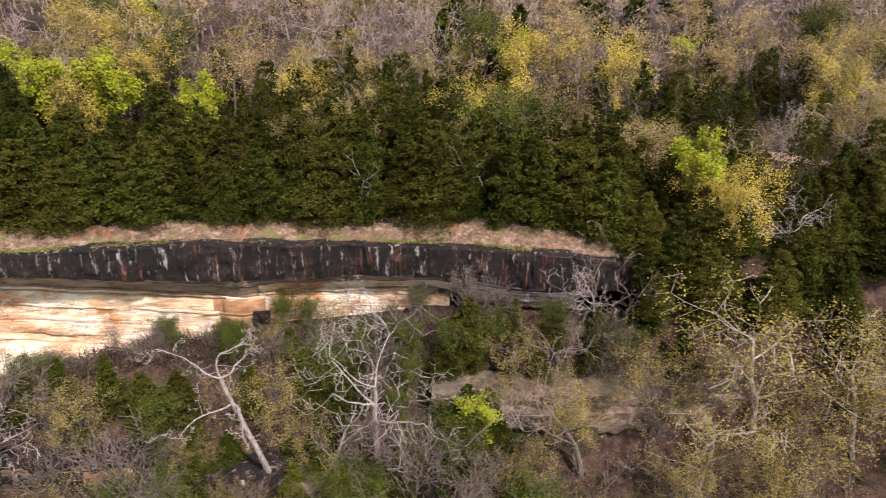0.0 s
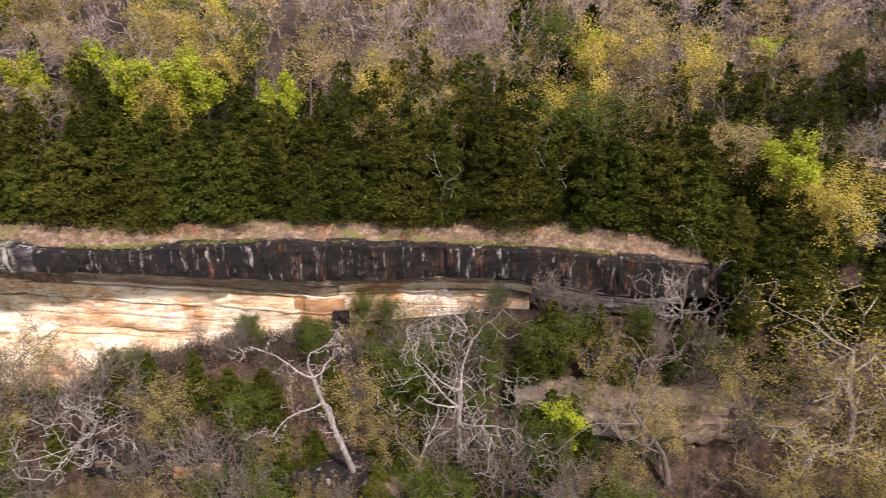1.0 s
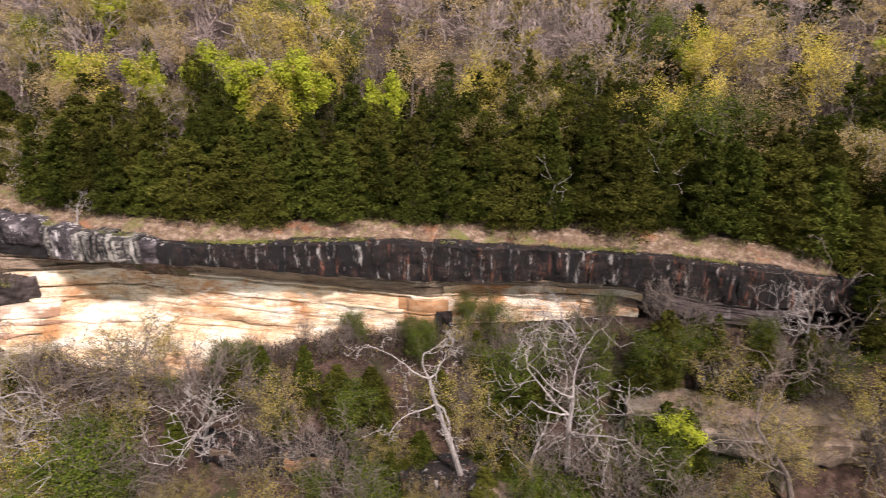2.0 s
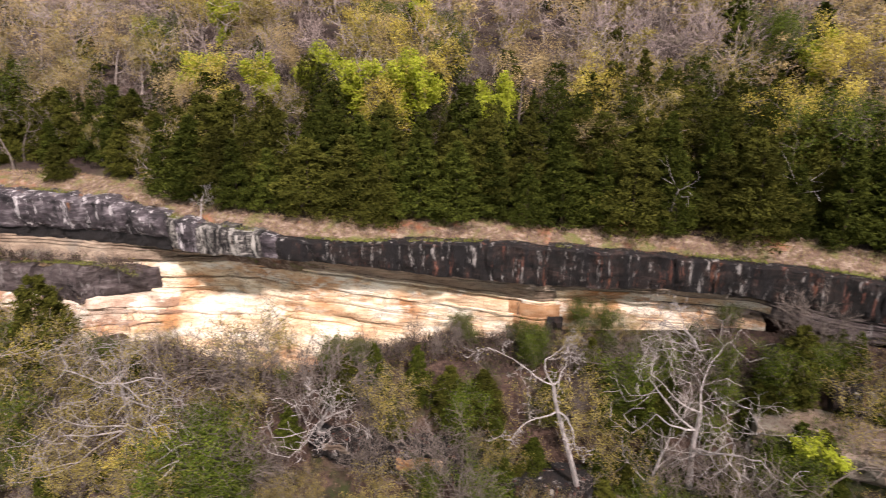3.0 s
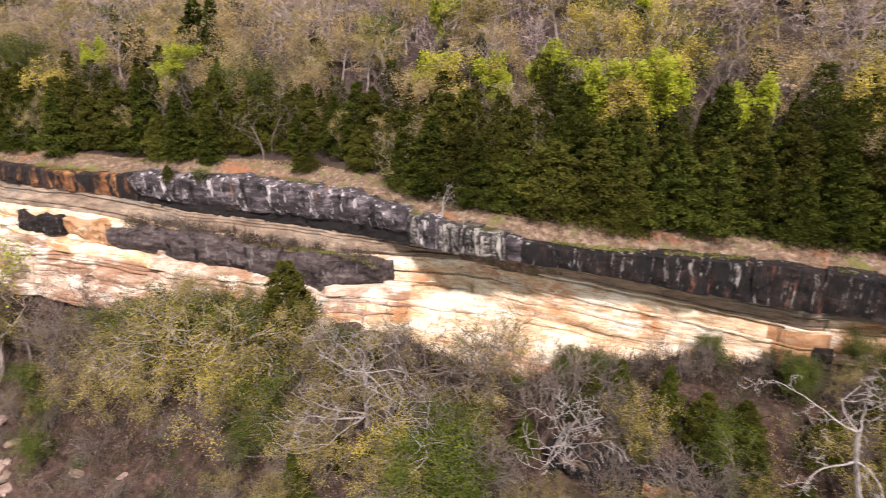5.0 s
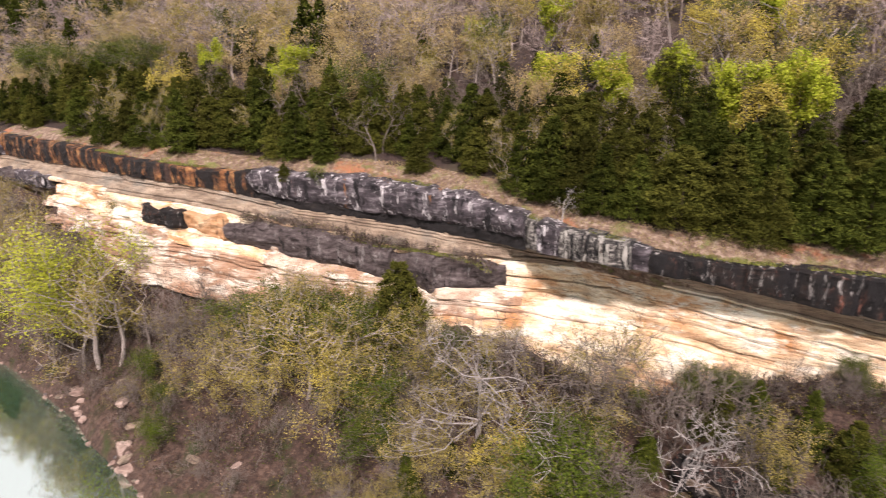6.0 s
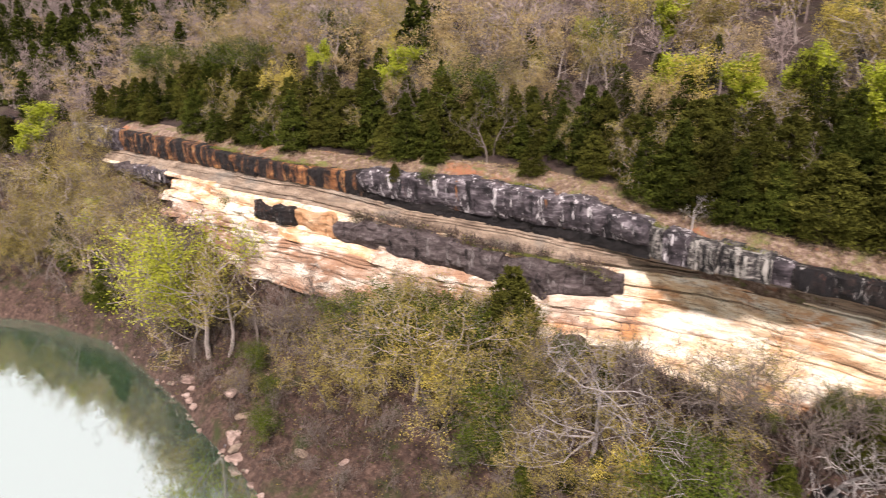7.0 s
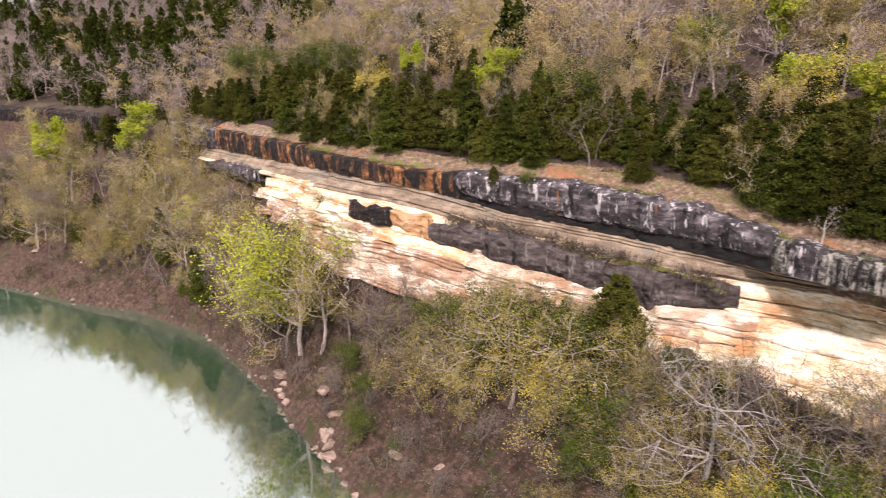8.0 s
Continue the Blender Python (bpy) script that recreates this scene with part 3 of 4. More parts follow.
def grow(rng, height, trunk_r, fork=0.35, spread=0.7, levels=3, limbs=(1, 2), shrink=0.58, lean=(0, 0), wander=0.22, lift=0.12, stems=1, flat=1.0, kids=1.0, bends=1):
    """A branching skeleton: segments (p0, r0, p1, r1, level) and the tips where leaves sit."""
    segs, tips = [], []

    def limb(p, way, length, r, level):
        n = (5, 4, 3, 2, 2)[level]
        for i in range(n):
            r2 = r * (0.86 if level == 0 else 0.76)
            for h in range(bends):
                way = unit(way + wander * (0.25 if level == 0 and bends > 1 else 1.0) * np.array([rng.uniform(-1, 1), rng.uniform(-1, 1), rng.uniform(-1, 1)]) + np.array([0, 0, lift if level else 0.0]) / bends)
                q = p + way * length / n / bends
                ra, rb = r + (r2 - r) * h / bends, r + (r2 - r) * (h + 1) / bends
                segs.append((p, ra, q, rb, level))
                p = q
            if level >= max(1, levels - 1):
                tips.append(q)
            if level < levels and (level > 0 or (i + 1) / n > fork):
                count = rng.randint(*limbs) if level == 0 else (1 if rng.random() < kids else 0)
                if i == n - 1:
                    count += 1
                for _ in range(count):
                    ang = rng.uniform(0, 2 * math.pi)
                    side = unit(np.cross(way, unit(np.array([math.cos(ang), math.sin(ang), 0.3]))))
                    out = unit(way * (1 - spread) + side * spread)
                    out[2] *= flat
                    limb(q, unit(out), length * shrink * rng.uniform(0.65, 1.15), r2 * rng.uniform(0.5, 0.72), level + 1)
            p, r = q, r2

    for k in range(stems):
        a = rng.uniform(0, 6.28)
        tilt = 0.0 if stems == 1 else rng.uniform(0.15, 0.5)
        limb(np.array([0.0, 0, -0.15]), unit(np.array([lean[0] + tilt * math.cos(a), lean[1] + tilt * math.sin(a), 1.0])), height * 0.62, trunk_r, 0)
    return segs, np.array(tips)


def tubes(segs, thin=0.02):
    """Tapered tubes for a skeleton."""
    vs, fs = [], []
    for p, r, q, r2, level in segs:
        k = 6 if level == 0 else (4 if level == 1 else 3)
        w = unit(q - p)
        a = unit(np.cross(w, (0.3, 0.9, 0.2)))
        c = np.cross(w, a)
        s = len(vs)
        for o, rr in ((p, max(r, thin)), (q, max(r2, thin))):
            for i in range(k):
                t = 2 * math.pi * i / k
                vs.append(o + rr * (math.cos(t) * a + math.sin(t) * c))
        fs += [(s + i, s + (i + 1) % k, s + k + (i + 1) % k, s + k + i) for i in range(k)]
    return np.array(vs), fs


def blades(nr, pts, long, wide, droop=0.0, up=None, face=None):
    """Small pointed leaf blades at points; up: preferred way of their length; face: the way most of them turn."""
    n = len(pts)
    d = nr.normal(size=(n, 3))
    if up is not None:
        d = d * 0.55 + up
    d[:, 2] -= droop
    d /= np.linalg.norm(d, axis=1, keepdims=True)
    e = np.cross(d, nr.normal(size=(n, 3)) + (0 if face is None else 1.5 * face))
    e /= np.linalg.norm(e, axis=1, keepdims=True) + 1e-9
    L = (long * nr.uniform(0.6, 1.3, n))[:, None]
    W = (wide * nr.uniform(0.6, 1.3, n))[:, None]
    v = np.stack([pts - d * L * 0.5, pts + e * W * 0.6 + d * L * 0.1, pts + d * L * 0.5, pts - e * W * 0.4 + d * L * 0.05], 1).reshape(-1, 3)
    f = [(4 * i, 4 * i + 1, 4 * i + 2, 4 * i + 3) for i in range(n)]
    return v, f


def outward(pts, mid):
    """Ways out of a crown and up."""
    w = pts - mid
    return w / (np.linalg.norm(w, axis=1, keepdims=True) + 1e-6) + (0, 0, 0.7)


def tree_thing(name, label, category, group, segs, leaves, bark_mat, leaf_mat):
    """A tree under an Empty: trunk with limbs, and crown."""
    top = tagged(new(name), label, category, group)
    v, f = tubes([s for s in segs if s[4] < 2])
    obj("trunk", v, f, bark_mat, parent=top)
    v, f = tubes([s for s in segs if s[4] >= 2])
    tagged(obj("branching", v, f, bark_mat, parent=top), kind="stuff")
    if leaves is not None:
        obj("crown", leaves[0], leaves[1], leaf_mat, parent=top)
    return top


def leafed(seed, height, r, leaf_mat, bark_mat, per_tip, size, name, label, category, group, fuzz=0.4, **how):
    rg, nr = random.Random(seed), np.random.RandomState(seed)
    segs, tips = grow(rg, height, r, **how)
    leaves = None
    if per_tip:
        keep = np.concatenate([tips] * int(per_tip) + [tips[nr.uniform(size=len(tips)) < per_tip % 1]])
        leaves = blades(nr, keep + nr.normal(size=keep.shape) * fuzz, size, size * 0.75, face=outward(keep, tips.mean(0)))
    return tree_thing(name, label, category, group, segs, leaves, bark_mat, leaf_mat)


def cedar_parts(seed, h, w, fronds):
    """An upright evergreen: whorls of drooping sprays in a ragged cone."""
    rg, nr = random.Random(seed), np.random.RandomState(seed)
    pts, ups = [], []
    shape = rg.uniform(0.45, 0.8)
    whorls = int(h * 2.1)
    per = max(1, fronds // (whorls * 7))
    for i in range(whorls):
        f = (i + 0.5) / whorls
        z = h * (0.05 + 0.95 * f)
        rad = w * 0.5 * (min(1.0, 0.6 + 2.0 * f) * (1 - f) ** shape + 0.04) * rg.uniform(0.8, 1.15)
        limbs = 9 if f < 0.5 else 7
        a0 = rg.uniform(0, 6.28)
        for k in range(limbs):
            a = a0 + 6.28 * k / limbs + rg.uniform(-0.3, 0.3)
            ln = rad * rg.uniform(0.55, 1.3)
            t = nr.uniform(0.25, 1.0, per) ** 0.6
            sp = 0.16 * ln * nr.normal(size=per)
            pz = z + 0.05 * ln - 0.30 * ln * t ** 2 + rg.uniform(-0.2, 0.2) + nr.normal(size=per) * 0.09
            pts.append(np.stack([np.cos(a) * ln * t - np.sin(a) * sp, np.sin(a) * ln * t + np.cos(a) * sp, pz], 1))
            ups.append(np.tile([math.cos(a) * 0.8, math.sin(a) * 0.8, 0.35], (per, 1)))
    pts, ups = np.concatenate(pts), np.concatenate(ups)
    return blades(nr, pts, 0.42 if fronds > 1000 else 0.46, 0.085 if fronds > 1000 else 0.17, 0.0, ups, face=np.stack([ups[:, 0] * 0.6, ups[:, 1] * 0.6, np.full(len(ups), 0.9)], 1))


def cedar(seed, h, w, fronds=1500, mat=None):
    rg = random.Random(seed)
    top = tagged(new("cedar_tree"), "dark green conical cedar with dense drooping foliage", "tree", "cedars of the bluff")
    p = np.array([0.0, 0, -0.3])
    segs = []
    for i in range(5):
        q = np.array([rg.uniform(-0.06, 0.06), rg.uniform(-0.06, 0.06), h * 0.92 * (i + 1) / 5])
        segs.append((p, 0.14 * (1 - i / 5.5), q, 0.14 * (1 - (i + 1) / 5.5), 1))
        p = q
    v, f = tubes(segs)
    obj("trunk", v, f, BARK_BROWN, parent=top)
    cv, cf = cedar_parts(seed, h, w, fronds)
    obj("crown", cv, cf, mat or CEDAR, parent=top)
    return top


def stand(x, y, dz=0.0):
    return ground_z(x, y) + dz


def put(proto, x, y, scale=1.0, turn=None, z=None, rngx=random, wide=1.0, tip=(0, 0)):
    """A copy of a tree, rooted in the ground."""
    zz = stand(x, y) if z is None else z
    m = Matrix.LocRotScale((x, y, zz - 0.05), Euler((tip[0], tip[1], rngx.uniform(0, 6.28) if turn is None else turn)), (scale * wide, scale * wide, scale))
    return copy_thing(proto, m)


def spare(*protos):
    """Takes the unplaced first pieces away again."""
    for top in protos:
        for o in list(top.children_recursive) + [top]:
            bpy.data.objects.remove(o)


R = random.Random(11)
# ---- cedars
CEDARS = [cedar(20 + i, 7.0, w, n, CEDAR_OLIVE if i % 2 else CEDAR) for i, (w, n) in enumerate(((4.6, 9000), (5.7, 10400), (5.1, 9600), (6.3, 11600), (5.4, 10000), (6.0, 11000)))]
x = -136.0
while x < 17:
    setback = 4.4 if x > -60 else 3.2
    if -105 < x < -96 or -134 < x < -127:
        setback = 6.6
    elif -84 < x < -75:
        setback = 6.0
    elif -72 < x < -55:
        setback = 4.4
    if not (x < -60 and R.random() < 0.2):
        put(R.choice(CEDARS), x, float(CLIFF(x)) + setback + R.uniform(-0.5, 1.2), R.uniform(0.45, 1.2) if x < -60 else R.uniform(0.8, 1.25), rngx=R, wide=R.uniform(0.95, 1.25))
    x += R.uniform(2.8, 4.0)
for row, (v0, v1, gap) in enumerate(((6.5, 9, 3.2), (9.5, 13.5, 4.2))):
    x = -150.0
    while x < 22:
        if not (row > 0 and x < -60 and R.random() < 0.45):
            put(R.choice(CEDARS), x, float(CLIFF(x)) + R.uniform(v0, v1), R.uniform(0.85, 1.4), rngx=R, wide=R.uniform(0.85, 1.1))
        x += gap * R.uniform(0.7, 1.4)
for _ in range(62):
    put(R.choice(CEDARS), R.uniform(18.5, 50), float(CLIFF(30)) + R.uniform(-4.5, 11), R.uniform(0.55, 1.0), rngx=R)
for _ in range(14):
    put(R.choice(CEDARS), R.uniform(-180, -136), float(CLIFF(-150)) + R.uniform(4, 16), R.uniform(0.8, 1.2), rngx=R)
# below the cliff
for x, y, s in ((-33.5, 49.2, 0.72), (-36, 48.4, 0.6), (-29.6, 49.6, 0.82), (-26.5, 49.2, 0.8), (-23.5, 49.8, 0.8), (-22, 48.4, 0.7), (-31.5, 47.6, 0.6), (-25, 47.6, 0.7), (-12.5, 51.5, 0.75), (-9.6, 51.7, 0.8), (-7.5, 52.2, 0.7),
                (-11.4, 48.8, 0.7), (-13.5, 48.0, 0.62), (-9.0, 49.0, 0.75), (2.4, 53.6, 1.0), (8.5, 50.5, 0.4), (13.5, 52.6, 0.6), (-69.0, 47.4, 1.75), (-70.6, 46.8, 0.8), (-41.0, 46.0, 0.6), (-55, 41.6, 0.6),
                (-57.5, 40.2, 0.55), (-19.8, 46.0, 0.5), (-47.5, 43.5, 0.55), (-64.5, 46.5, 0.45), (-76.5, 49.4, 0.35), (-126.0, 41.0, 0.5), (-20.8, 45.2, 0.7), (-18.6, 47.0, 0.7), (-12.6, 45.2, 0.6), (-10.8, 46.6, 0.65), (-3.2, 48.8, 0.7), (0.4, 46.2, 0.6), (-8.2, 44.4, 0.55), (3.5, 47.6, 0.5)):
    put(R.choice(CEDARS), x, y, s, rngx=R)

# ---- broad-leaved trees, one of each kind, then copies
def kind(seed, leaf_mat, per, size, label, height=10.0, bark_mat=None, r=0.17, name="budding_tree", **how):
    return leafed(seed, height, r, leaf_mat, bark_mat or BARK_GREY, per, size, name, label, "tree", "broad-leaved trees", **how)


LIMES = [kind(31 + i, LIME, 22, 0.24, "slim tree in fresh lime-green leaf", name="lime_green_tree", spread=0.45, fork=0.2, fuzz=0.26, shrink=0.5) for i in range(2)]
OLIVES = [kind(41 + i, OLIVE, 10, 0.14, "grey-limbed tree with sparse yellow-olive buds", bark_mat=BARK_PALE, spread=s, fuzz=0.32) for i, s in enumerate((0.72, 0.62))]
OLIVES.append(kind(43, OLIVE, 9, 0.14, "many-stemmed tree with sparse yellow-olive buds", stems=3, r=0.08, kids=0.6, fuzz=0.25))
AMBERS = [kind(51 + i, AMBER, 15, 0.165, "broad tree with golden-brown spring buds", spread=0.7, fuzz=0.35, flat=0.9) for i in range(2)]
BARES = [kind(61 + i, None, 0, 0, "bare grey tree with fine twigs", name="bare_tree", levels=4, spread=s, kids=0.5, limbs=(1, 1)) for i, s in enumerate((0.6, 0.7))]
BARES.append(kind(63, None, 0, 0, "bare grey sapling clump", name="sapling_clump", stems=3, r=0.06, levels=3, spread=0.5))
DEADS = [kind(71, None, 0, 0, "bleached white dead tree with spreading crooked limbs", name="dead_tree", bark_mat=BARK_WHITE, r=0.24, spread=0.76, wander=0.30, flat=0.7, lift=0.12, shrink=0.64, levels=3, kids=0.9),
         kind(72, None, 0, 0, "bleached white dead tree with spreading crooked limbs", name="dead_tree", bark_mat=BARK_WHITE, r=0.21, spread=0.64, wander=0.22, flat=0.9, lift=0.14, shrink=0.56, levels=4, kids=0.8),
         kind(73, None, 0, 0, "broken white snag with few limbs", name="dead_tree", bark_mat=BARK_WHITE, r=0.17, spread=0.6, wander=0.25, levels=2, kids=0.5)]
DEAD_LEANING = kind(79, None, 0, 0, "tall leaning dead tree with bleached crooked limbs", name="dead_tree", height=22.5, bark_mat=BARK_WHITE, r=0.30, fork=0.75, limbs=(2, 3), spread=0.9, wander=0.34, flat=0.45, lift=0.05, shrink=0.40, levels=4, kids=1.0, lean=(-0.13, -0.2), bends=2)
DEAD_BROAD = kind(75, None, 0, 0, "broad dead tree with many bleached twisting limbs", name="dead_tree", height=15.0, bark_mat=BARK_WHITE, r=0.33, fork=0.5, limbs=(2, 2), spread=0.74, wander=0.26, flat=0.85, lift=0.12, shrink=0.62, levels=4, kids=0.8, bends=2)
DEAD_SPRAWLING = kind(77, None, 0, 0, "sprawling dead tree with long drooping white limbs", name="dead_tree", height=13.0, bark_mat=BARK_WHITE, r=0.30, fork=0.3, limbs=(2, 3), spread=0.84, wander=0.24, flat=0.55, lift=0.02, shrink=0.72, levels=4, kids=0.7, bends=2)
LIMEBIG = kind(35, FRESH, 20, 0.15, "tall airy riverside tree in yellow-green leaf", name="lime_green_tree", spread=0.58, fork=0.3, lift=0.3, fuzz=0.4, bark_mat=BARK_PALE)
YELLOWS = [kind(91 + i, GOLD, 15, 0.17, "spreading tree in yellow spring leaf", name="yellow_tree", spread=0.68, fuzz=0.32) for i in range(2)]
GREENS = [kind(81, GREENISH, 12, 0.2, "small bushy tree in mid-green leaf", name="green_tree", stems=2, r=0.08)]

# above the cliff, places as they stand
for proto, x, y, s in ((LIMES[0], -25, 69.5, 1.0), (LIMES[1], -41.4, 69.5, 1.02), (LIMES[0], -36.4, 71.5, 1.05), (YELLOWS[0], -58.7, 67.2, 1.15), (LIMES[0], 26.6, 60.4, 1.0), (YELLOWS[1], 24.8, 57.6, 0.85), (YELLOWS[0], 28.5, 57.2, 0.9), (LIMES[0], 11, 86.5, 0.95), (LIMES[1], 33, 85, 0.95), (YELLOWS[0], 21, 83, 1.15),
                       (YELLOWS[1], 12, 86, 1.15), (YELLOWS[0], 46, 78, 1.1), (LIMES[0], -73, 88.5, 1.0), (LIMES[1], -63.0, 70.0, 0.95),
                       (LIMES[1], -101.5, 64.0, 1.0), (GREENS[0], -84.4, 62.5, 1.0), (LIMES[0], -54.0, 72.0, 0.9), (DEADS[2], 15, 71.5, 0.75), (DEADS[2], 1.7, 62.6, 0.75), (DEADS[2], -8.2, 61.8, 0.75),
                       (DEADS[0], 33, 56.8, 0.75), (DEADS[2], 24.2, 55.4, 0.6), (DEADS[1], -53.3, 53.6, 0.42), (DEADS[1], 14.2, 54.2, 0.75), (DEADS[1], 36, 72, 0.9), (BARES[0], 5.5, 74, 0.9), (BARES[1], -33, 79, 0.9), (LIMES[0], -48.5, 72.5, 0.95)):
    put(proto, x, y, s, rngx=R)
for i in range(20):
    x = R.uniform(-150, -58)
    put(R.choice(OLIVES + BARES[:2]), x, float(CLIFF(x)) + R.uniform(4, 10), R.uniform(0.45, 0.8), rngx=R)
# scattered over the near hillside
for i in range(230):
    x = R.uniform(-185, 75)
    y = float(CLIFF(x)) + R.uniform(13, 46) if R.random() < 0.85 else float(CLIFF(x)) + R.uniform(8, 14)
    if on_track(x, y):
        continue
    p = R.random()
    proto = R.choice(YELLOWS) if p < 0.07 else R.choice(AMBERS) if p < 0.34 else R.choice(OLIVES[:2]) if p < 0.58 else R.choice(BARES[:2]) if p < 0.9 else R.choice(LIMES) if p < 0.925 else GREENS[0]
    put(proto, x, y, R.uniform(0.7, 1.1), rngx=R)
for i in range(24):
    x = R.uniform(-60, 60) if i > 6 else R.uniform(-185, -60)
    put(R.choice(CEDARS), x, float(CLIFF(x)) + R.uniform(16, 40), R.uniform(0.8, 1.2), rngx=R)

def plant(rows):
    for proto, x, y, s in rows:
        put(proto, x, y, s * 1.15, rngx=R, wide=1.15)


# the bank below the pale face
put(DEAD_LEANING, -14.4, 46.6, turn=0.0)
put(DEAD_BROAD, -5.9, 48.2, turn=1.0)
put(DEAD_SPRAWLING, -56.6, 43.6, turn=2.0)
plant((
       (DEADS[0], -1.5, 50.5, 0.7), (DEADS[2], -9.5, 46.2, 0.9), (BARES[0], 12.2, 46.9, 1.25), (BARES[1], 13.0, 54.4, 0.75), (DEADS[1], -4.6, 55.6, 0.75),
       (BARES[1], 17.5, 53.0, 0.8), (OLIVES[0], 28.0, 49.6, 1.35), (OLIVES[1], 36.8, 48.6, 1.15), (OLIVES[0], 22, 46.0, 0.95), (OLIVES[2], 31, 44.5, 1.0), (OLIVES[1], 42, 46, 1.1),
       (OLIVES[2], 19.0, 50.0, 0.8), (GREENS[0], -24, 49.3, 0.5), (GREENS[0], -6, 44.0, 0.45), (GREENS[0], -22.5, 43.8, 0.5), (LIMES[1], 4.2, 48.8, 0.6), (GREENS[0], -27, 43.0, 0.4),
))
# the bank below the blocks
plant((
       (BARES[1], -55.0, 44.0, 1.1), (BARES[0], -60.0, 43.0, 1.0), (OLIVES[1], -77.7, 41.5, 1.15), (OLIVES[0], -73.0, 43.0, 1.15), (OLIVES[2], -69.0, 41.0, 1.0),
       (YELLOWS[1], -51.4, 40.4, 0.62), (YELLOWS[0], -74.5, 41.8, 0.8), (OLIVES[0], -50.0, 39.5, 0.6), (DEADS[1], -38.3, 46.0, 0.95), (BARES[2], -40.0, 46.4, 0.9), (BARES[2], -44.5, 47.8, 0.8), (BARES[0], -47.5, 47.2, 0.75),
       (OLIVES[2], -46.0, 48.0, 0.8), (BARES[0], -86, 42, 0.9), (BARES[1], -92, 41, 0.95), (BARES[2], -98, 39, 0.9), (BARES[2], -96.5, 42.6, 0.8), (GREENS[0], -70.0, 48.0, 0.42),
))
# the bank by the bend
plant((
       (LIMEBIG, -111.5, 35.8, 1.75), (OLIVES[1], -107.5, 36.6, 1.35), (OLIVES[0], -114.0, 34.8, 1.1), (OLIVES[0], -172.0, 41.0, 1.3), (OLIVES[1], -166.0, 40.0, 1.2), (LIMES[1], -192, 43.0, 1.3), (LIMES[0], -214, 35.5, 1.4),
       (OLIVES[0], -222, 32, 1.4), (OLIVES[1], -206, 33, 1.3), (BARES[0], -159.5, 41.0, 1.2), (BARES[1], -150, 39.5, 1.2), (BARES[0], -142, 39.5, 1.1), (BARES[2], -133, 38.5, 1.1),
       (BARES[0], -103, 38.2, 1.0), (OLIVES[2], -118, 37.5, 1.2), (BARES[1], -123, 37.5, 1.2), (OLIVES[0], -130, 40, 1.1),
))
for i in range(240):
    x = R.uniform(-68, 48) if R.random() < 0.78 else R.uniform(-300, -118)
    sh, ft = float(SHORE(x)), float(CLIFF(x)) - 3.6
    y = ft - (ft - sh) * R.uniform(0.02, 0.72)
    p = R.random()
    proto = BARES[2] if p < 0.38 else OLIVES[2] if p < 0.62 else R.choice(BARES[:2]) if p < 0.84 else GREENS[0] if p < 0.93 else R.choice(CEDARS)
    put(proto, x, y, R.uniform(0.35, 0.85), rngx=R)
for i in range(170):
    x = R.uniform(-250, -116)
    sh, ft = float(SHORE(x)), float(CLIFF(x)) - (6.0 if x > -152 else 2.0)
    y = sh + (ft - sh) * R.uniform(0.22, 1.0)
    p = R.random()
    put(R.choice(OLIVES) if p < 0.42 else R.choice(BARES) if p < 0.8 else R.choice(AMBERS) if p < 0.88 else LIMES[0] if p < 0.91 else R.choice(CEDARS), x, y, R.uniform(0.7, 1.3), rngx=R)
for x, v, s in ((18.6, -0.6, 0.6), (20.0, 1.5, 0.7), (19.2, -2.6, 0.6), (21.5, 0.0, 0.8), (17.6, 2.4, 0.5), (22.5, 2.5, 0.8), (24, -1.5, 0.8), (26, 0.5, 0.7), (33, 1.0, 0.8), (38, 1.6, 0.8), (41, 0.0, 0.9), (36, -2, 0.8), (30, -2.5, 0.9)):
    put(R.choice(CEDARS), x, float(CLIFF(x)) + v, s, rngx=R, wide=1.2, z=float(TOP(x)) - 0.5 + 1.1 * min(v - 1, 0))
for i in range(46):
    x = R.uniform(-17, 19)
    y = float(CLIFF(x)) - R.uniform(1.2, 4.0)
    p = R.random()
    put(R.choice(CEDARS) if p < 0.4 else BARES[2] if p < 0.7 else GREENS[0] if p < 0.8 else R.choice(BARES[:2]), x, y, R.uniform(0.3, 0.62), rngx=R)
for i in range(62):
    x = R.uniform(-92, -44)
    y = float(CLIFF(x)) - R.uniform(5.5, 15)
    if math.hypot(x + 57, y - 40.5) < 7.5:
        continue
    p = R.random()
    put(R.choice(OLIVES) if p < 0.45 else R.choice(BARES) if p < 0.86 else GREENS[0], x, y, R.uniform(0.55, 1.05), rngx=R, wide=1.15)
# scrub along the foot of the slab and down to the water
for i in range(110):
    x = R.uniform(-118, -56)
    y = float(CLIFF(x)) - 5.2 - R.uniform(0, 2.0) if i < 55 else float(SHORE(x)) + R.uniform(2.0, 14.0)
    p = R.random()
    put(BARES[2] if p < 0.5 else GREENS[0] if p < 0.62 else OLIVES[2] if p < 0.8 else BARES[0], x, y, R.uniform(0.25, 0.55), rngx=R)
for i in range(64):
    x = R.uniform(-58, -2)
    y = float(CLIFF(x)) + float(TOE(x)) - 0.4 - 3.2 * R.random() ** 1.3
    p = R.random()
    put(BARES[2] if p < 0.3 else OLIVES[2] if p < 0.4 else GREENS[0] if p < 0.62 else BARES[0], x, y, R.uniform(0.2, 0.42), rngx=R, z=foot_z(x, y - float(CLIFF(x))))
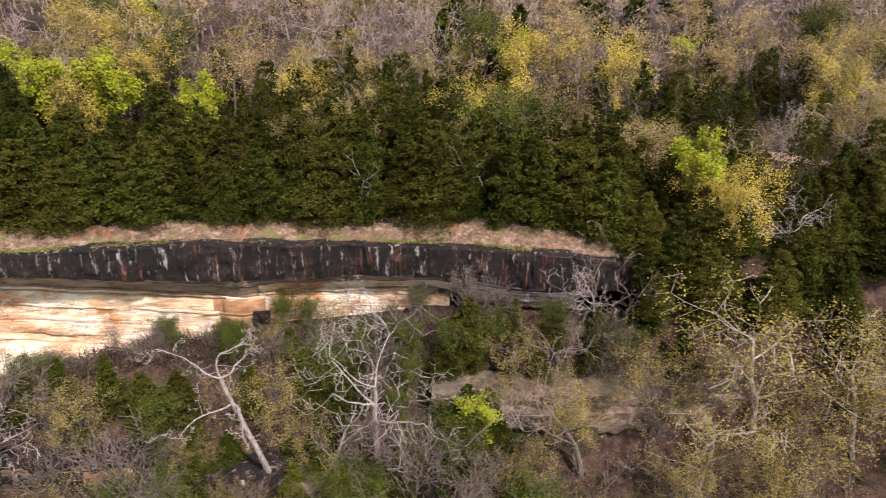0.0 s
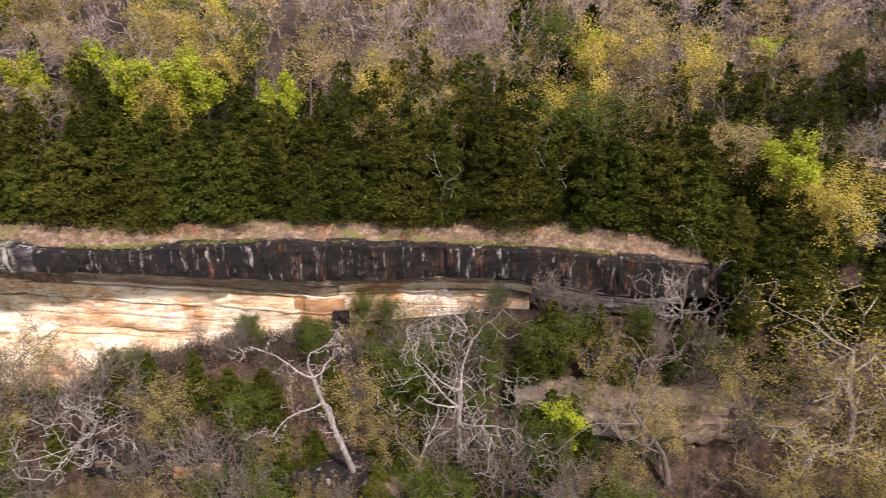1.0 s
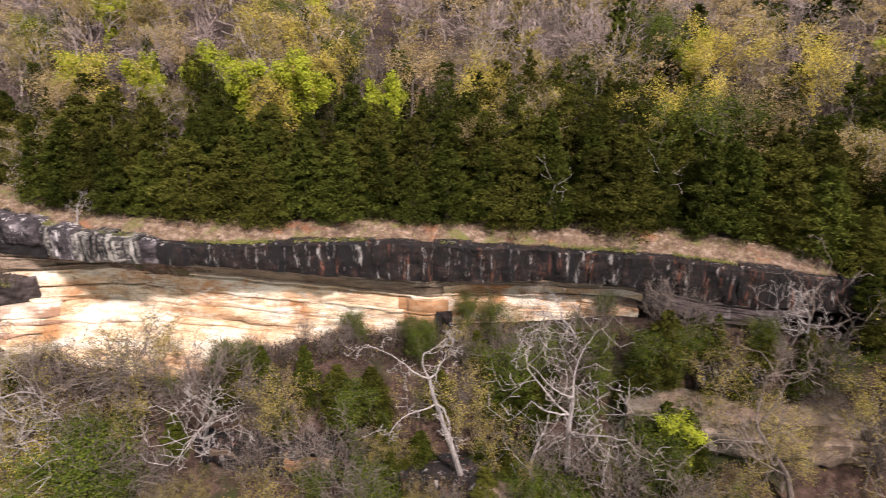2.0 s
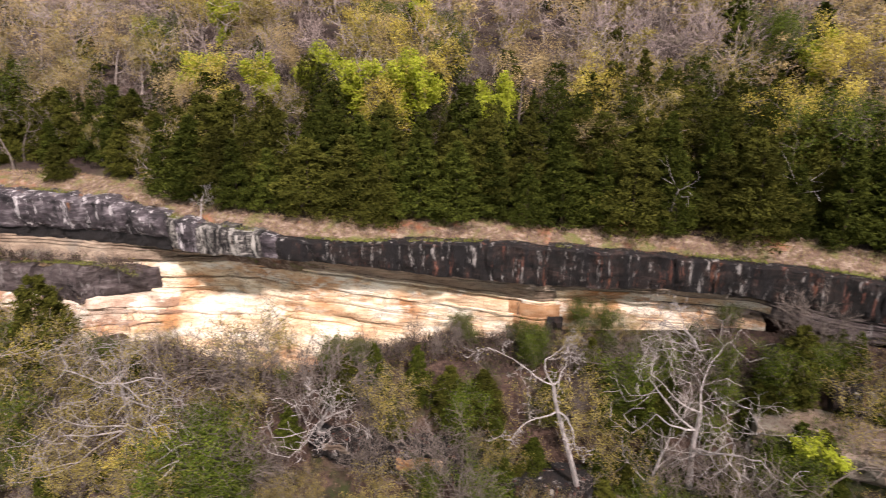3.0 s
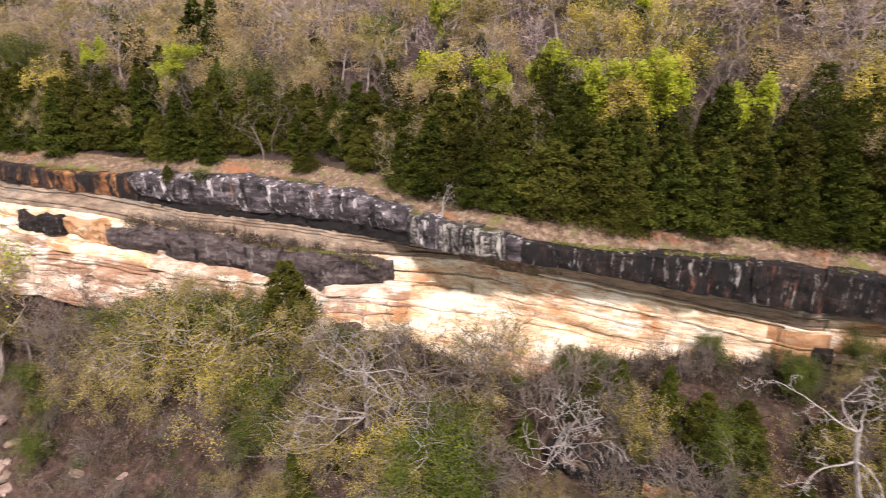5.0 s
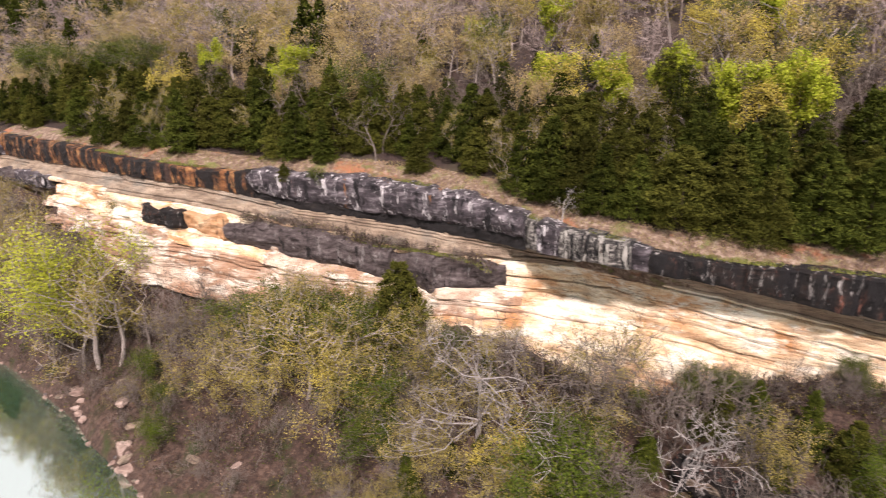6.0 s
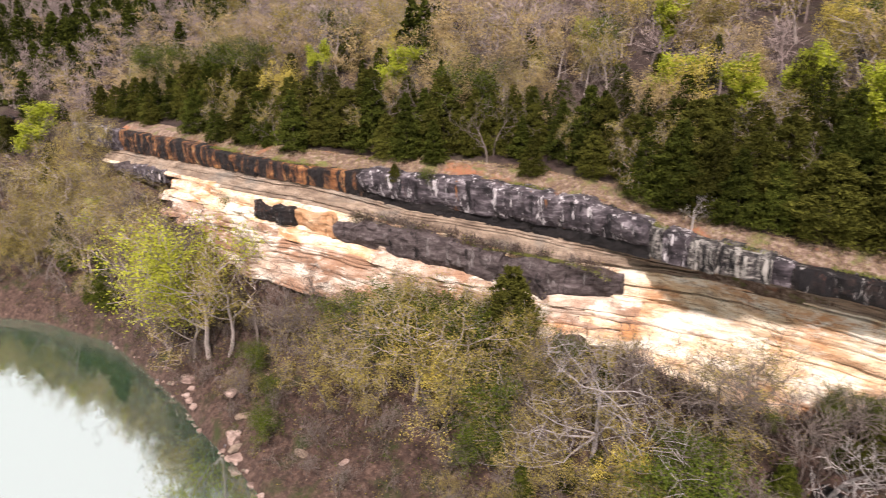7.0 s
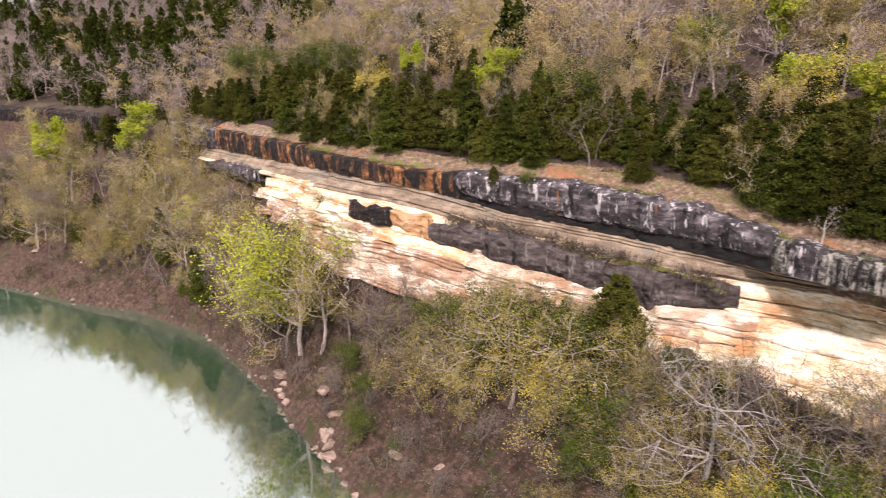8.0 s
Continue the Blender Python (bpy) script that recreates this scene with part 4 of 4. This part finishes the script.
for i in range(30):
    x = R.uniform(-13, 6)
    y = R.uniform(43.5, 52.5)
    put(R.choice(CEDARS + [GREENS[0]] * 2), x, y, R.uniform(0.35, 0.7), rngx=R)
for i in range(34):
    x = R.uniform(-92, -62)
    y = float(CLIFF(x)) - 6.2 - R.uniform(0, 2.6)
    p = R.random()
    put(GREENS[0] if p < 0.3 else OLIVES[2] if p < 0.6 else BARES[2] if p < 0.85 else R.choice(CEDARS), x, y, R.uniform(0.3, 0.62), rngx=R)
for i in range(26):
    x = R.uniform(-160, -122)
    y = float(CLIFF(x)) - R.uniform(4.5, 9.0)
    put(R.choice(BARES[:2] + OLIVES[:2] + [BARES[2]]), x, y, R.uniform(0.6, 1.05), rngx=R)
for x, y, s in ((-72.5, 46.6, 1.05), (-78.5, 46.4, 1.0), (-83.5, 45.4, 0.95)):
    put(R.choice(OLIVES[:2]), x, y, s, rngx=R)
for x, back, s in ((-69.5, 6.6, 0.9), (-66.0, 6.2, 0.85), (-63.0, 6.8, 0.95), (-60.5, 6.2, 0.8), (-72.5, 7.0, 0.95), (-58.0, 7.0, 0.9), (-76.0, 7.5, 0.9)):
    put(R.choice(OLIVES[:2] + BARES[:1]), x, float(CLIFF(x)) - back, s, rngx=R)
put(CEDARS[3], -88.5, float(CLIFF(-88.5)) - 0.2, 0.3, rngx=R, wide=1.3, z=float(TOP(-88.5)) - 0.9)
put(GREENS[0], -84.5, float(CLIFF(-84.5)) - 0.2, 0.2, rngx=R, wide=1.3, z=float(TOP(-84.5)) - 0.9)
spare(DEAD_LEANING, DEAD_BROAD, DEAD_SPRAWLING, LIMEBIG, *CEDARS, *LIMES, *OLIVES, *AMBERS, *YELLOWS, *BARES, *DEADS, *GREENS)


# ---- far woods: too many to count
def joined(name, label, mats, chunks):
    """One mesh out of many (verts, faces of one size as an array, slot)."""
    vs, loops, sizes, sl, n = [], [], [], [], 0
    for v, f, s in chunks:
        vs.append(v), loops.append((f + n).ravel()), sizes.append(np.full(len(f), f.shape[1])), sl.append(np.full(len(f), s))
        n += len(v)
    vs, loops, sizes, sl = np.concatenate(vs), np.concatenate(loops), np.concatenate(sizes), np.concatenate(sl)
    me = bpy.data.meshes.new(name)
    me.vertices.add(len(vs))
    me.vertices.foreach_set("co", vs.astype(np.float32).ravel())
    me.loops.add(len(loops))
    me.loops.foreach_set("vertex_index", loops.astype(np.int32))
    me.polygons.add(len(sizes))
    me.polygons.foreach_set("loop_start", np.r_[0, np.cumsum(sizes)[:-1]].astype(np.int32))
    for m in mats:
        me.materials.append(m)
    me.polygons.foreach_set("material_index", sl.astype(np.int32))
    me.update(calc_edges=True)
    return tagged(new(name, me), label, "trees", kind="stuff")


def rough_tree(seed, leaves, size, crown_fill, twigs=False):
    """A light tree for the far woods: flat strips for wood, blades for leaves."""
    rg, nr = random.Random(seed), np.random.RandomState(seed)
    segs, tips = grow(rg, 10.0, 0.17, levels=2, spread=0.66)
    v, f = [], []
    for p, r, q, r2, level in segs:
        w = unit(q - p)
        a = unit(np.cross(w, (0.2, 0.9, 0.3)))
        c = np.cross(w, a)
        for d in (a, c) if level < 2 else (a,):
            s = len(v)
            r3 = max(r, 0.03)
            v += [p - d * r3, p + d * r3, q + d * max(r2, 0.02), q - d * max(r2, 0.02)]
            f.append((s, s + 1, s + 2, s + 3))
    wood = (np.array(v), np.array(f))
    hubs = tips[nr.randint(0, len(tips), 26)]
    pick = hubs[nr.randint(0, len(hubs), leaves)] + nr.normal(size=(leaves, 3)) * (crown_fill, crown_fill, crown_fill * 0.6)
    if twigs:
        lv, lf = blades(nr, pick, 1.3, 0.075, 0, outward(pick, tips.mean(0)))
        return wood, (lv, np.array(lf))
    lv, lf = blades(nr, pick, size, size * 0.7, face=outward(pick, tips.mean(0)))
    return wood, (lv, np.array(lf))


FAR = [rough_tree(200 + i, 820, 0.28, 0.48) for i in range(5)]
FARTHEST = [rough_tree(300 + i, 380, 0.50, 0.7) for i in range(4)]
FARBARE = [rough_tree(400 + i, 420, 0.27, 0.7, True) for i in range(3)]
FARCEDAR = []
for i in range(3):
    cv, cf = cedar_parts(500 + i, 8.0, 5.2, 800)
    d = cv.reshape(-1, 4, 3)
    mid = d.mean(1, keepdims=True)
    FARCEDAR.append(((mid + (d - mid) * 1.9).reshape(-1, 3), np.array(cf)))
woods = {"amber": [], "olive": [], "bare": [], "pine": []}
v = 3.0
while v < 260:
    gap = 5.0 + 0.014 * v
    x = -400.0
    while x < 90 + 0.75 * v:
        xx, vv = x + R.uniform(-0.45, 0.45) * gap, v + R.uniform(-0.45, 0.45) * gap
        x += gap
        near = -185 < xx < 75 and vv < 48
        if (vv < 24 and xx > -186) or vv < 2 or (near and R.random() < 0.45):
            continue
        yy = float(CLIFF(xx)) + vv
        if on_track(xx, yy):
            continue
        zz = ground_z(xx, yy) - 0.2
        s, a = R.uniform(0.85, 1.35), R.uniform(0, 6.28)
        ca, sa = math.cos(a) * s, math.sin(a) * s
        rot = np.array([[ca, sa, 0], [-sa, ca, 0], [0, 0, s]])
        p = R.random()
        patch = noise.noise((xx * 0.02, yy * 0.02, 3.0))
        pine = 0.6 if xx < -212 else 0.06
        if p < pine:
            c = R.choice(FARCEDAR)
            woods["pine"].append((c[0] @ rot * (1.0, 1.0, 1.2) + (xx, yy, zz), c[1], 1))
            continue
        key = "bare" if p < pine + 0.32 else "amber" if p - patch * 0.8 < pine + 0.7 else "olive"
        t = R.choice(FARBARE if key == "bare" else FAR if vv < 150 else FARTHEST)
        woods[key].append((t[0][0] @ rot + (xx, yy, zz), t[0][1], 0))
        woods[key].append((t[1][0] @ rot + (xx, yy, zz), t[1][1], 0 if key == "bare" else 1))
    v += gap * 0.95
STAND = [cedar_parts(520 + i, 7.8, w, 3600) for i, w in enumerate((4.2, 4.9, 5.4))]
grove = []
for i in range(150):
    x = R.uniform(-160, 24) if i < 110 else R.uniform(-50, 45)
    y = float(CLIFF(x)) + 10 + (11 if i < 110 else 17) * R.random() ** 1.5
    if on_track(x, y) or on_track(x, y + 3):
        continue
    if x < -62 and R.random() < 0.35:
        continue
    cv, cf = R.choice(STAND)
    s, a = R.uniform(0.75, 1.15), R.uniform(0, 6.28)
    rot = np.array([[math.cos(a) * s, math.sin(a) * s, 0], [-math.sin(a) * s, math.cos(a) * s, 0], [0, 0, s]])
    grove.append((cv @ rot + (x, y, ground_z(x, y)), np.array(cf), R.choice((0, 1))))
for x, y, sc in ((-14, 76, 1.3), (-11, 78, 1.4), (-8, 75, 1.3), (-5, 79, 1.3), (-2, 76, 1.2), (1, 73, 1.15), (-17, 75, 1.2), (-20, 73, 1.1), (22, 72, 1.5), (24, 70, 1.3), (-6, 71, 1.3), (-3, 69, 1.2), (5, 70, 1.1), (19, 68, 1.1), (-12, 70, 1.2), (8, 67, 1.1), (12, 66, 1.0)):
    cv, cf = R.choice(STAND)
    grove.append((cv * sc + (x, y, ground_z(x, y)), np.array(cf), R.choice((0, 1))))
joined("cedar_grove", "crowded dark cedars behind the cliff-top row", [CEDAR, CEDAR_OLIVE], grove)
joined("amber_woods", "golden-brown budding woods covering the hillside", [BARK_PALE, AMBER], woods["amber"])
joined("olive_woods", "yellow-olive budding woods covering the hillside", [BARK_PALE, OLIVE], woods["olive"])
joined("bare_woods", "bare grey spring woods with fine twigs", [TWIG], woods["bare"])
joined("pine_woods", "dark evergreens scattered through the hillside woods", [BARK_BROWN, CEDAR], woods["pine"])


# ---- undergrowth, litter, grass: uncountable
NR = np.random.RandomState(5)
chunks = []
for i in range(4600):
    x = R.uniform(-70, 46) if R.random() < 0.55 else R.uniform(-190, -60)
    sh, ft = float(SHORE(x)), float(CLIFF(x)) - (3.6 if x < -18 else 0.9)
    w = R.uniform(0.05, 1.0) ** 0.6 if x > -112 else R.uniform(0.02, 1.0)
    y = sh + (ft - sh) * w
    if -39 < x < -21 and 42.5 < y < 46.5:
        continue
    z = ground_z(x, y)
    if i % 34 == 0:
        x = R.uniform(-94, -60)
        y, z = float(CLIFF(x)) - R.uniform(1.3, 2.2), float(LIP(x)) + 0.25
    if i % 12 == 5:
        x = R.uniform(-118, -56)
        y = float(CLIFF(x)) - 5.2 - R.uniform(0, 2.0) if i % 24 == 5 else float(SHORE(x)) + R.uniform(1.5, 14.0)
        z = ground_z(x, y)
    if i % 7 == 0:
        x = R.uniform(-58, -18)
        y = float(CLIFF(x)) + float(TOE(x)) - 0.2 - 3.6 * R.random()
        z = foot_z(x, y - float(CLIFF(x)))
    if i % 23 == 0:
        x = R.uniform(-18, 4)
        y = float(CLIFF(x)) - R.uniform(0.0, 2.6)
        z = foot_z(x, y - float(CLIFF(x)))
    n = 16
    pts = np.array([x, y, z]) + NR.normal(size=(n, 3)) * (0.5, 0.5, 0.25) + (0, 0, 0.55)
    up = np.tile([0, 0, 1.1], (n, 1)) + NR.normal(size=(n, 3)) * 0.5
    v, f = blades(NR, pts, 1.9, 0.05, 0, up)
    chunks.append((v, np.array(f), R.choice((0, 4, 4, 4))))
    n = R.choice((4, 10, 18))
    v, f = blades(NR, np.array([x, y, z + 0.5]) + NR.normal(size=(n, 3)) * (0.5, 0.5, 0.35), 0.2, 0.15)
    chunks.append((v, np.array(f), R.choice((1, 2, 2, 3, 3) if x > -112 else (1, 1, 3, 3, 2))))
for i in range(2600):
    x, vv = R.uniform(-70, 72), R.uniform(9, 44)
    y = float(CLIFF(x)) + vv
    if on_track(x, y):
        continue
    pts = np.array([x, y, ground_z(x, y) + 1.0]) + NR.normal(size=(15, 3)) * (0.8, 0.8, 0.5)
    v, f = blades(NR, pts, 2.6, 0.06, 0, np.tile([0, 0, 0.9], (15, 1)) + NR.normal(size=(15, 3)) * 0.5)
    chunks.append((v, np.array(f), R.choice((0, 0, 4))))
joined("brushwood", "tangled grey-brown brush and saplings of bank and hillside", [BARK_GREY, OLIVE, LITTER, GREENISH, BARK_BROWN], chunks)
chunks = []
pts = []
for i in range(16000):
    x = R.uniform(-150, 45)
    sh, ft = float(SHORE(x)), float(CLIFF(x)) - 3.5
    y = sh + 0.8 + (ft - sh) * R.random()
    pts.append((x, y, ground_z(x, y) + 0.06))
v, f = blades(NR, np.array(pts), 0.26, 0.16, 0, np.tile([1.2, 0, 0], (len(pts), 1)))
tagged(joined("leaf_litter", "dry brown fallen leaves strewn over the bank", [LITTER], [(v, np.array(f), 0)]), category="leaf litter")
pts = []
for i in range(15000):
    x = R.uniform(-140, 20)
    y = float(CLIFF(x)) + 1.0 + 3.6 * R.random()
    pts.append((x, y, max(ground_z(x, y), float(TOP(x)) if y - float(CLIFF(x)) < 2.6 else 0) + 0.12))
v, f = blades(NR, np.array(pts), 0.38, 0.06, 0, np.tile([0, 0, 1.0], (len(pts), 1)))
pts = []
for i in range(9000):
    x = R.uniform(-140, 18)
    if noise.noise((x * 0.12, 4.0, 0)) < 0.02:
        continue
    y = float(CLIFF(x)) + 0.4 + 1.6 * R.random() ** 1.5
    pts.append((x, y, float(TOP(x)) + 0.3))
gv, gf = blades(NR, np.array(pts), 0.34, 0.09, 0, np.tile([0, 0, 0.6], (len(pts), 1)))
pts = []
for i in range(1600):
    x = R.uniform(-72, -66) if i % 2 else R.uniform(-78, -60)
    pts.append((x, float(CLIFF(x)) - 2.3 + 1.0 * R.random(), float(LIP(x)) + 0.45))
hv, hf = blades(NR, np.array(pts), 0.34, 0.10, 0, np.tile([0, 0, 0.6], (len(pts), 1)))
gv, gf = np.concatenate([gv, hv]), gf + [tuple(k + len(gv) for k in t) for t in hf]
tagged(joined("dry_grass", "straw-coloured and green grass along the cliff top", [GRASS, SPRING_GRASS], [(v, np.array(f), 0), (gv, np.array(gf), 1)]), category="grass")


# ---- boulders of shore and bank
def boulder(seed, mat, label):
    rg = random.Random(seed)
    bm = bmesh.new()
    bmesh.ops.create_icosphere(bm, subdivisions=2, radius=0.5)
    cut = [(unit(np.array([rg.uniform(-1, 1), rg.uniform(-1, 1), rg.uniform(-0.6, 1)])), rg.uniform(0.2, 0.36)) for _ in range(11)]
    for v in bm.verts:
        p = np.array(v.co)
        for nrm, off in cut:
            k = p @ nrm - off
            if k > 0:
                p = p - nrm * k
        p = p * (1 + 0.06 * noise.noise(tuple(p * 5 + seed)))
        v.co = p * (1.1, 0.75, 0.5)
    me = bpy.data.meshes.new("boulder")
    bm.to_mesh(me)
    bm.free()
    me.materials.append(mat)
    return tagged(new("boulder", me), label, "boulder", "boulders of the shore")


STONES = [boulder(i, m, l) for i, (m, l) in enumerate(((ROCK_SHORE, "pale pinkish sandstone boulder at the water's edge"), (ROCK_SHORE, "pale pinkish sandstone boulder at the water's edge"), (ROCK_LEDGE, "brown sandstone boulder on the river bank"), (ROCK_LIP, "grey sandstone boulder on the river bank")))]
for i in range(60):
    x = R.uniform(-150, -78) if i < 48 else R.uniform(-215, -160)
    sh = float(SHORE(x))
    s = R.uniform(0.35, 1.0) if i % 3 else R.uniform(0.8, 1.7)
    y = sh + R.uniform(-0.2, 0.7) if i % 4 else sh + R.uniform(0.5, 9)
    put(R.choice(STONES[:2] if i % 2 else STONES), x, y, s, rngx=R, z=max(ground_z(x, y), -0.1) + 0.12 * s)
for x, y, s in ((-94.4, 28.6, 2.6), (-95.6, 29.4, 2.0), (-96.5, 30.3, 1.8), (-108, 31.0, 2.2), (-109.9, 31.4, 2.2), (-111, 31.8, 1.6), (-116, 32.2, 1.5), (-97.7, 31.9, 2.4), (-112.2, 33.0, 2.6), (-113.6, 33.2, 2.0), (-110.8, 32.4, 1.8), (-96.4, 29.6, 2.9), (-95.2, 29.2, 2.4), (-97.6, 30.0, 2.2), (-94.2, 28.4, 1.7), (-123.4, 33.5, 2.0), (-118.6, 33.0, 1.4), (-102.2, 33.4, 3.2), (-98.6, 34.6, 2.0), (-93.4, 33.0, 1.8), (-86.0, 31.5, 2.2), (-88.5, 34.0, 1.5), (-105, 35.2, 1.6), (-199, 22.5, 4.5), (-195, 21.5, 3.0), (-204, 21, 3.6), (-172, 28.5, 2.6)):
    put(R.choice(STONES), x, y, s, rngx=R, z=ground_z(x, y) + 0.15 * s)
spare(*STONES)
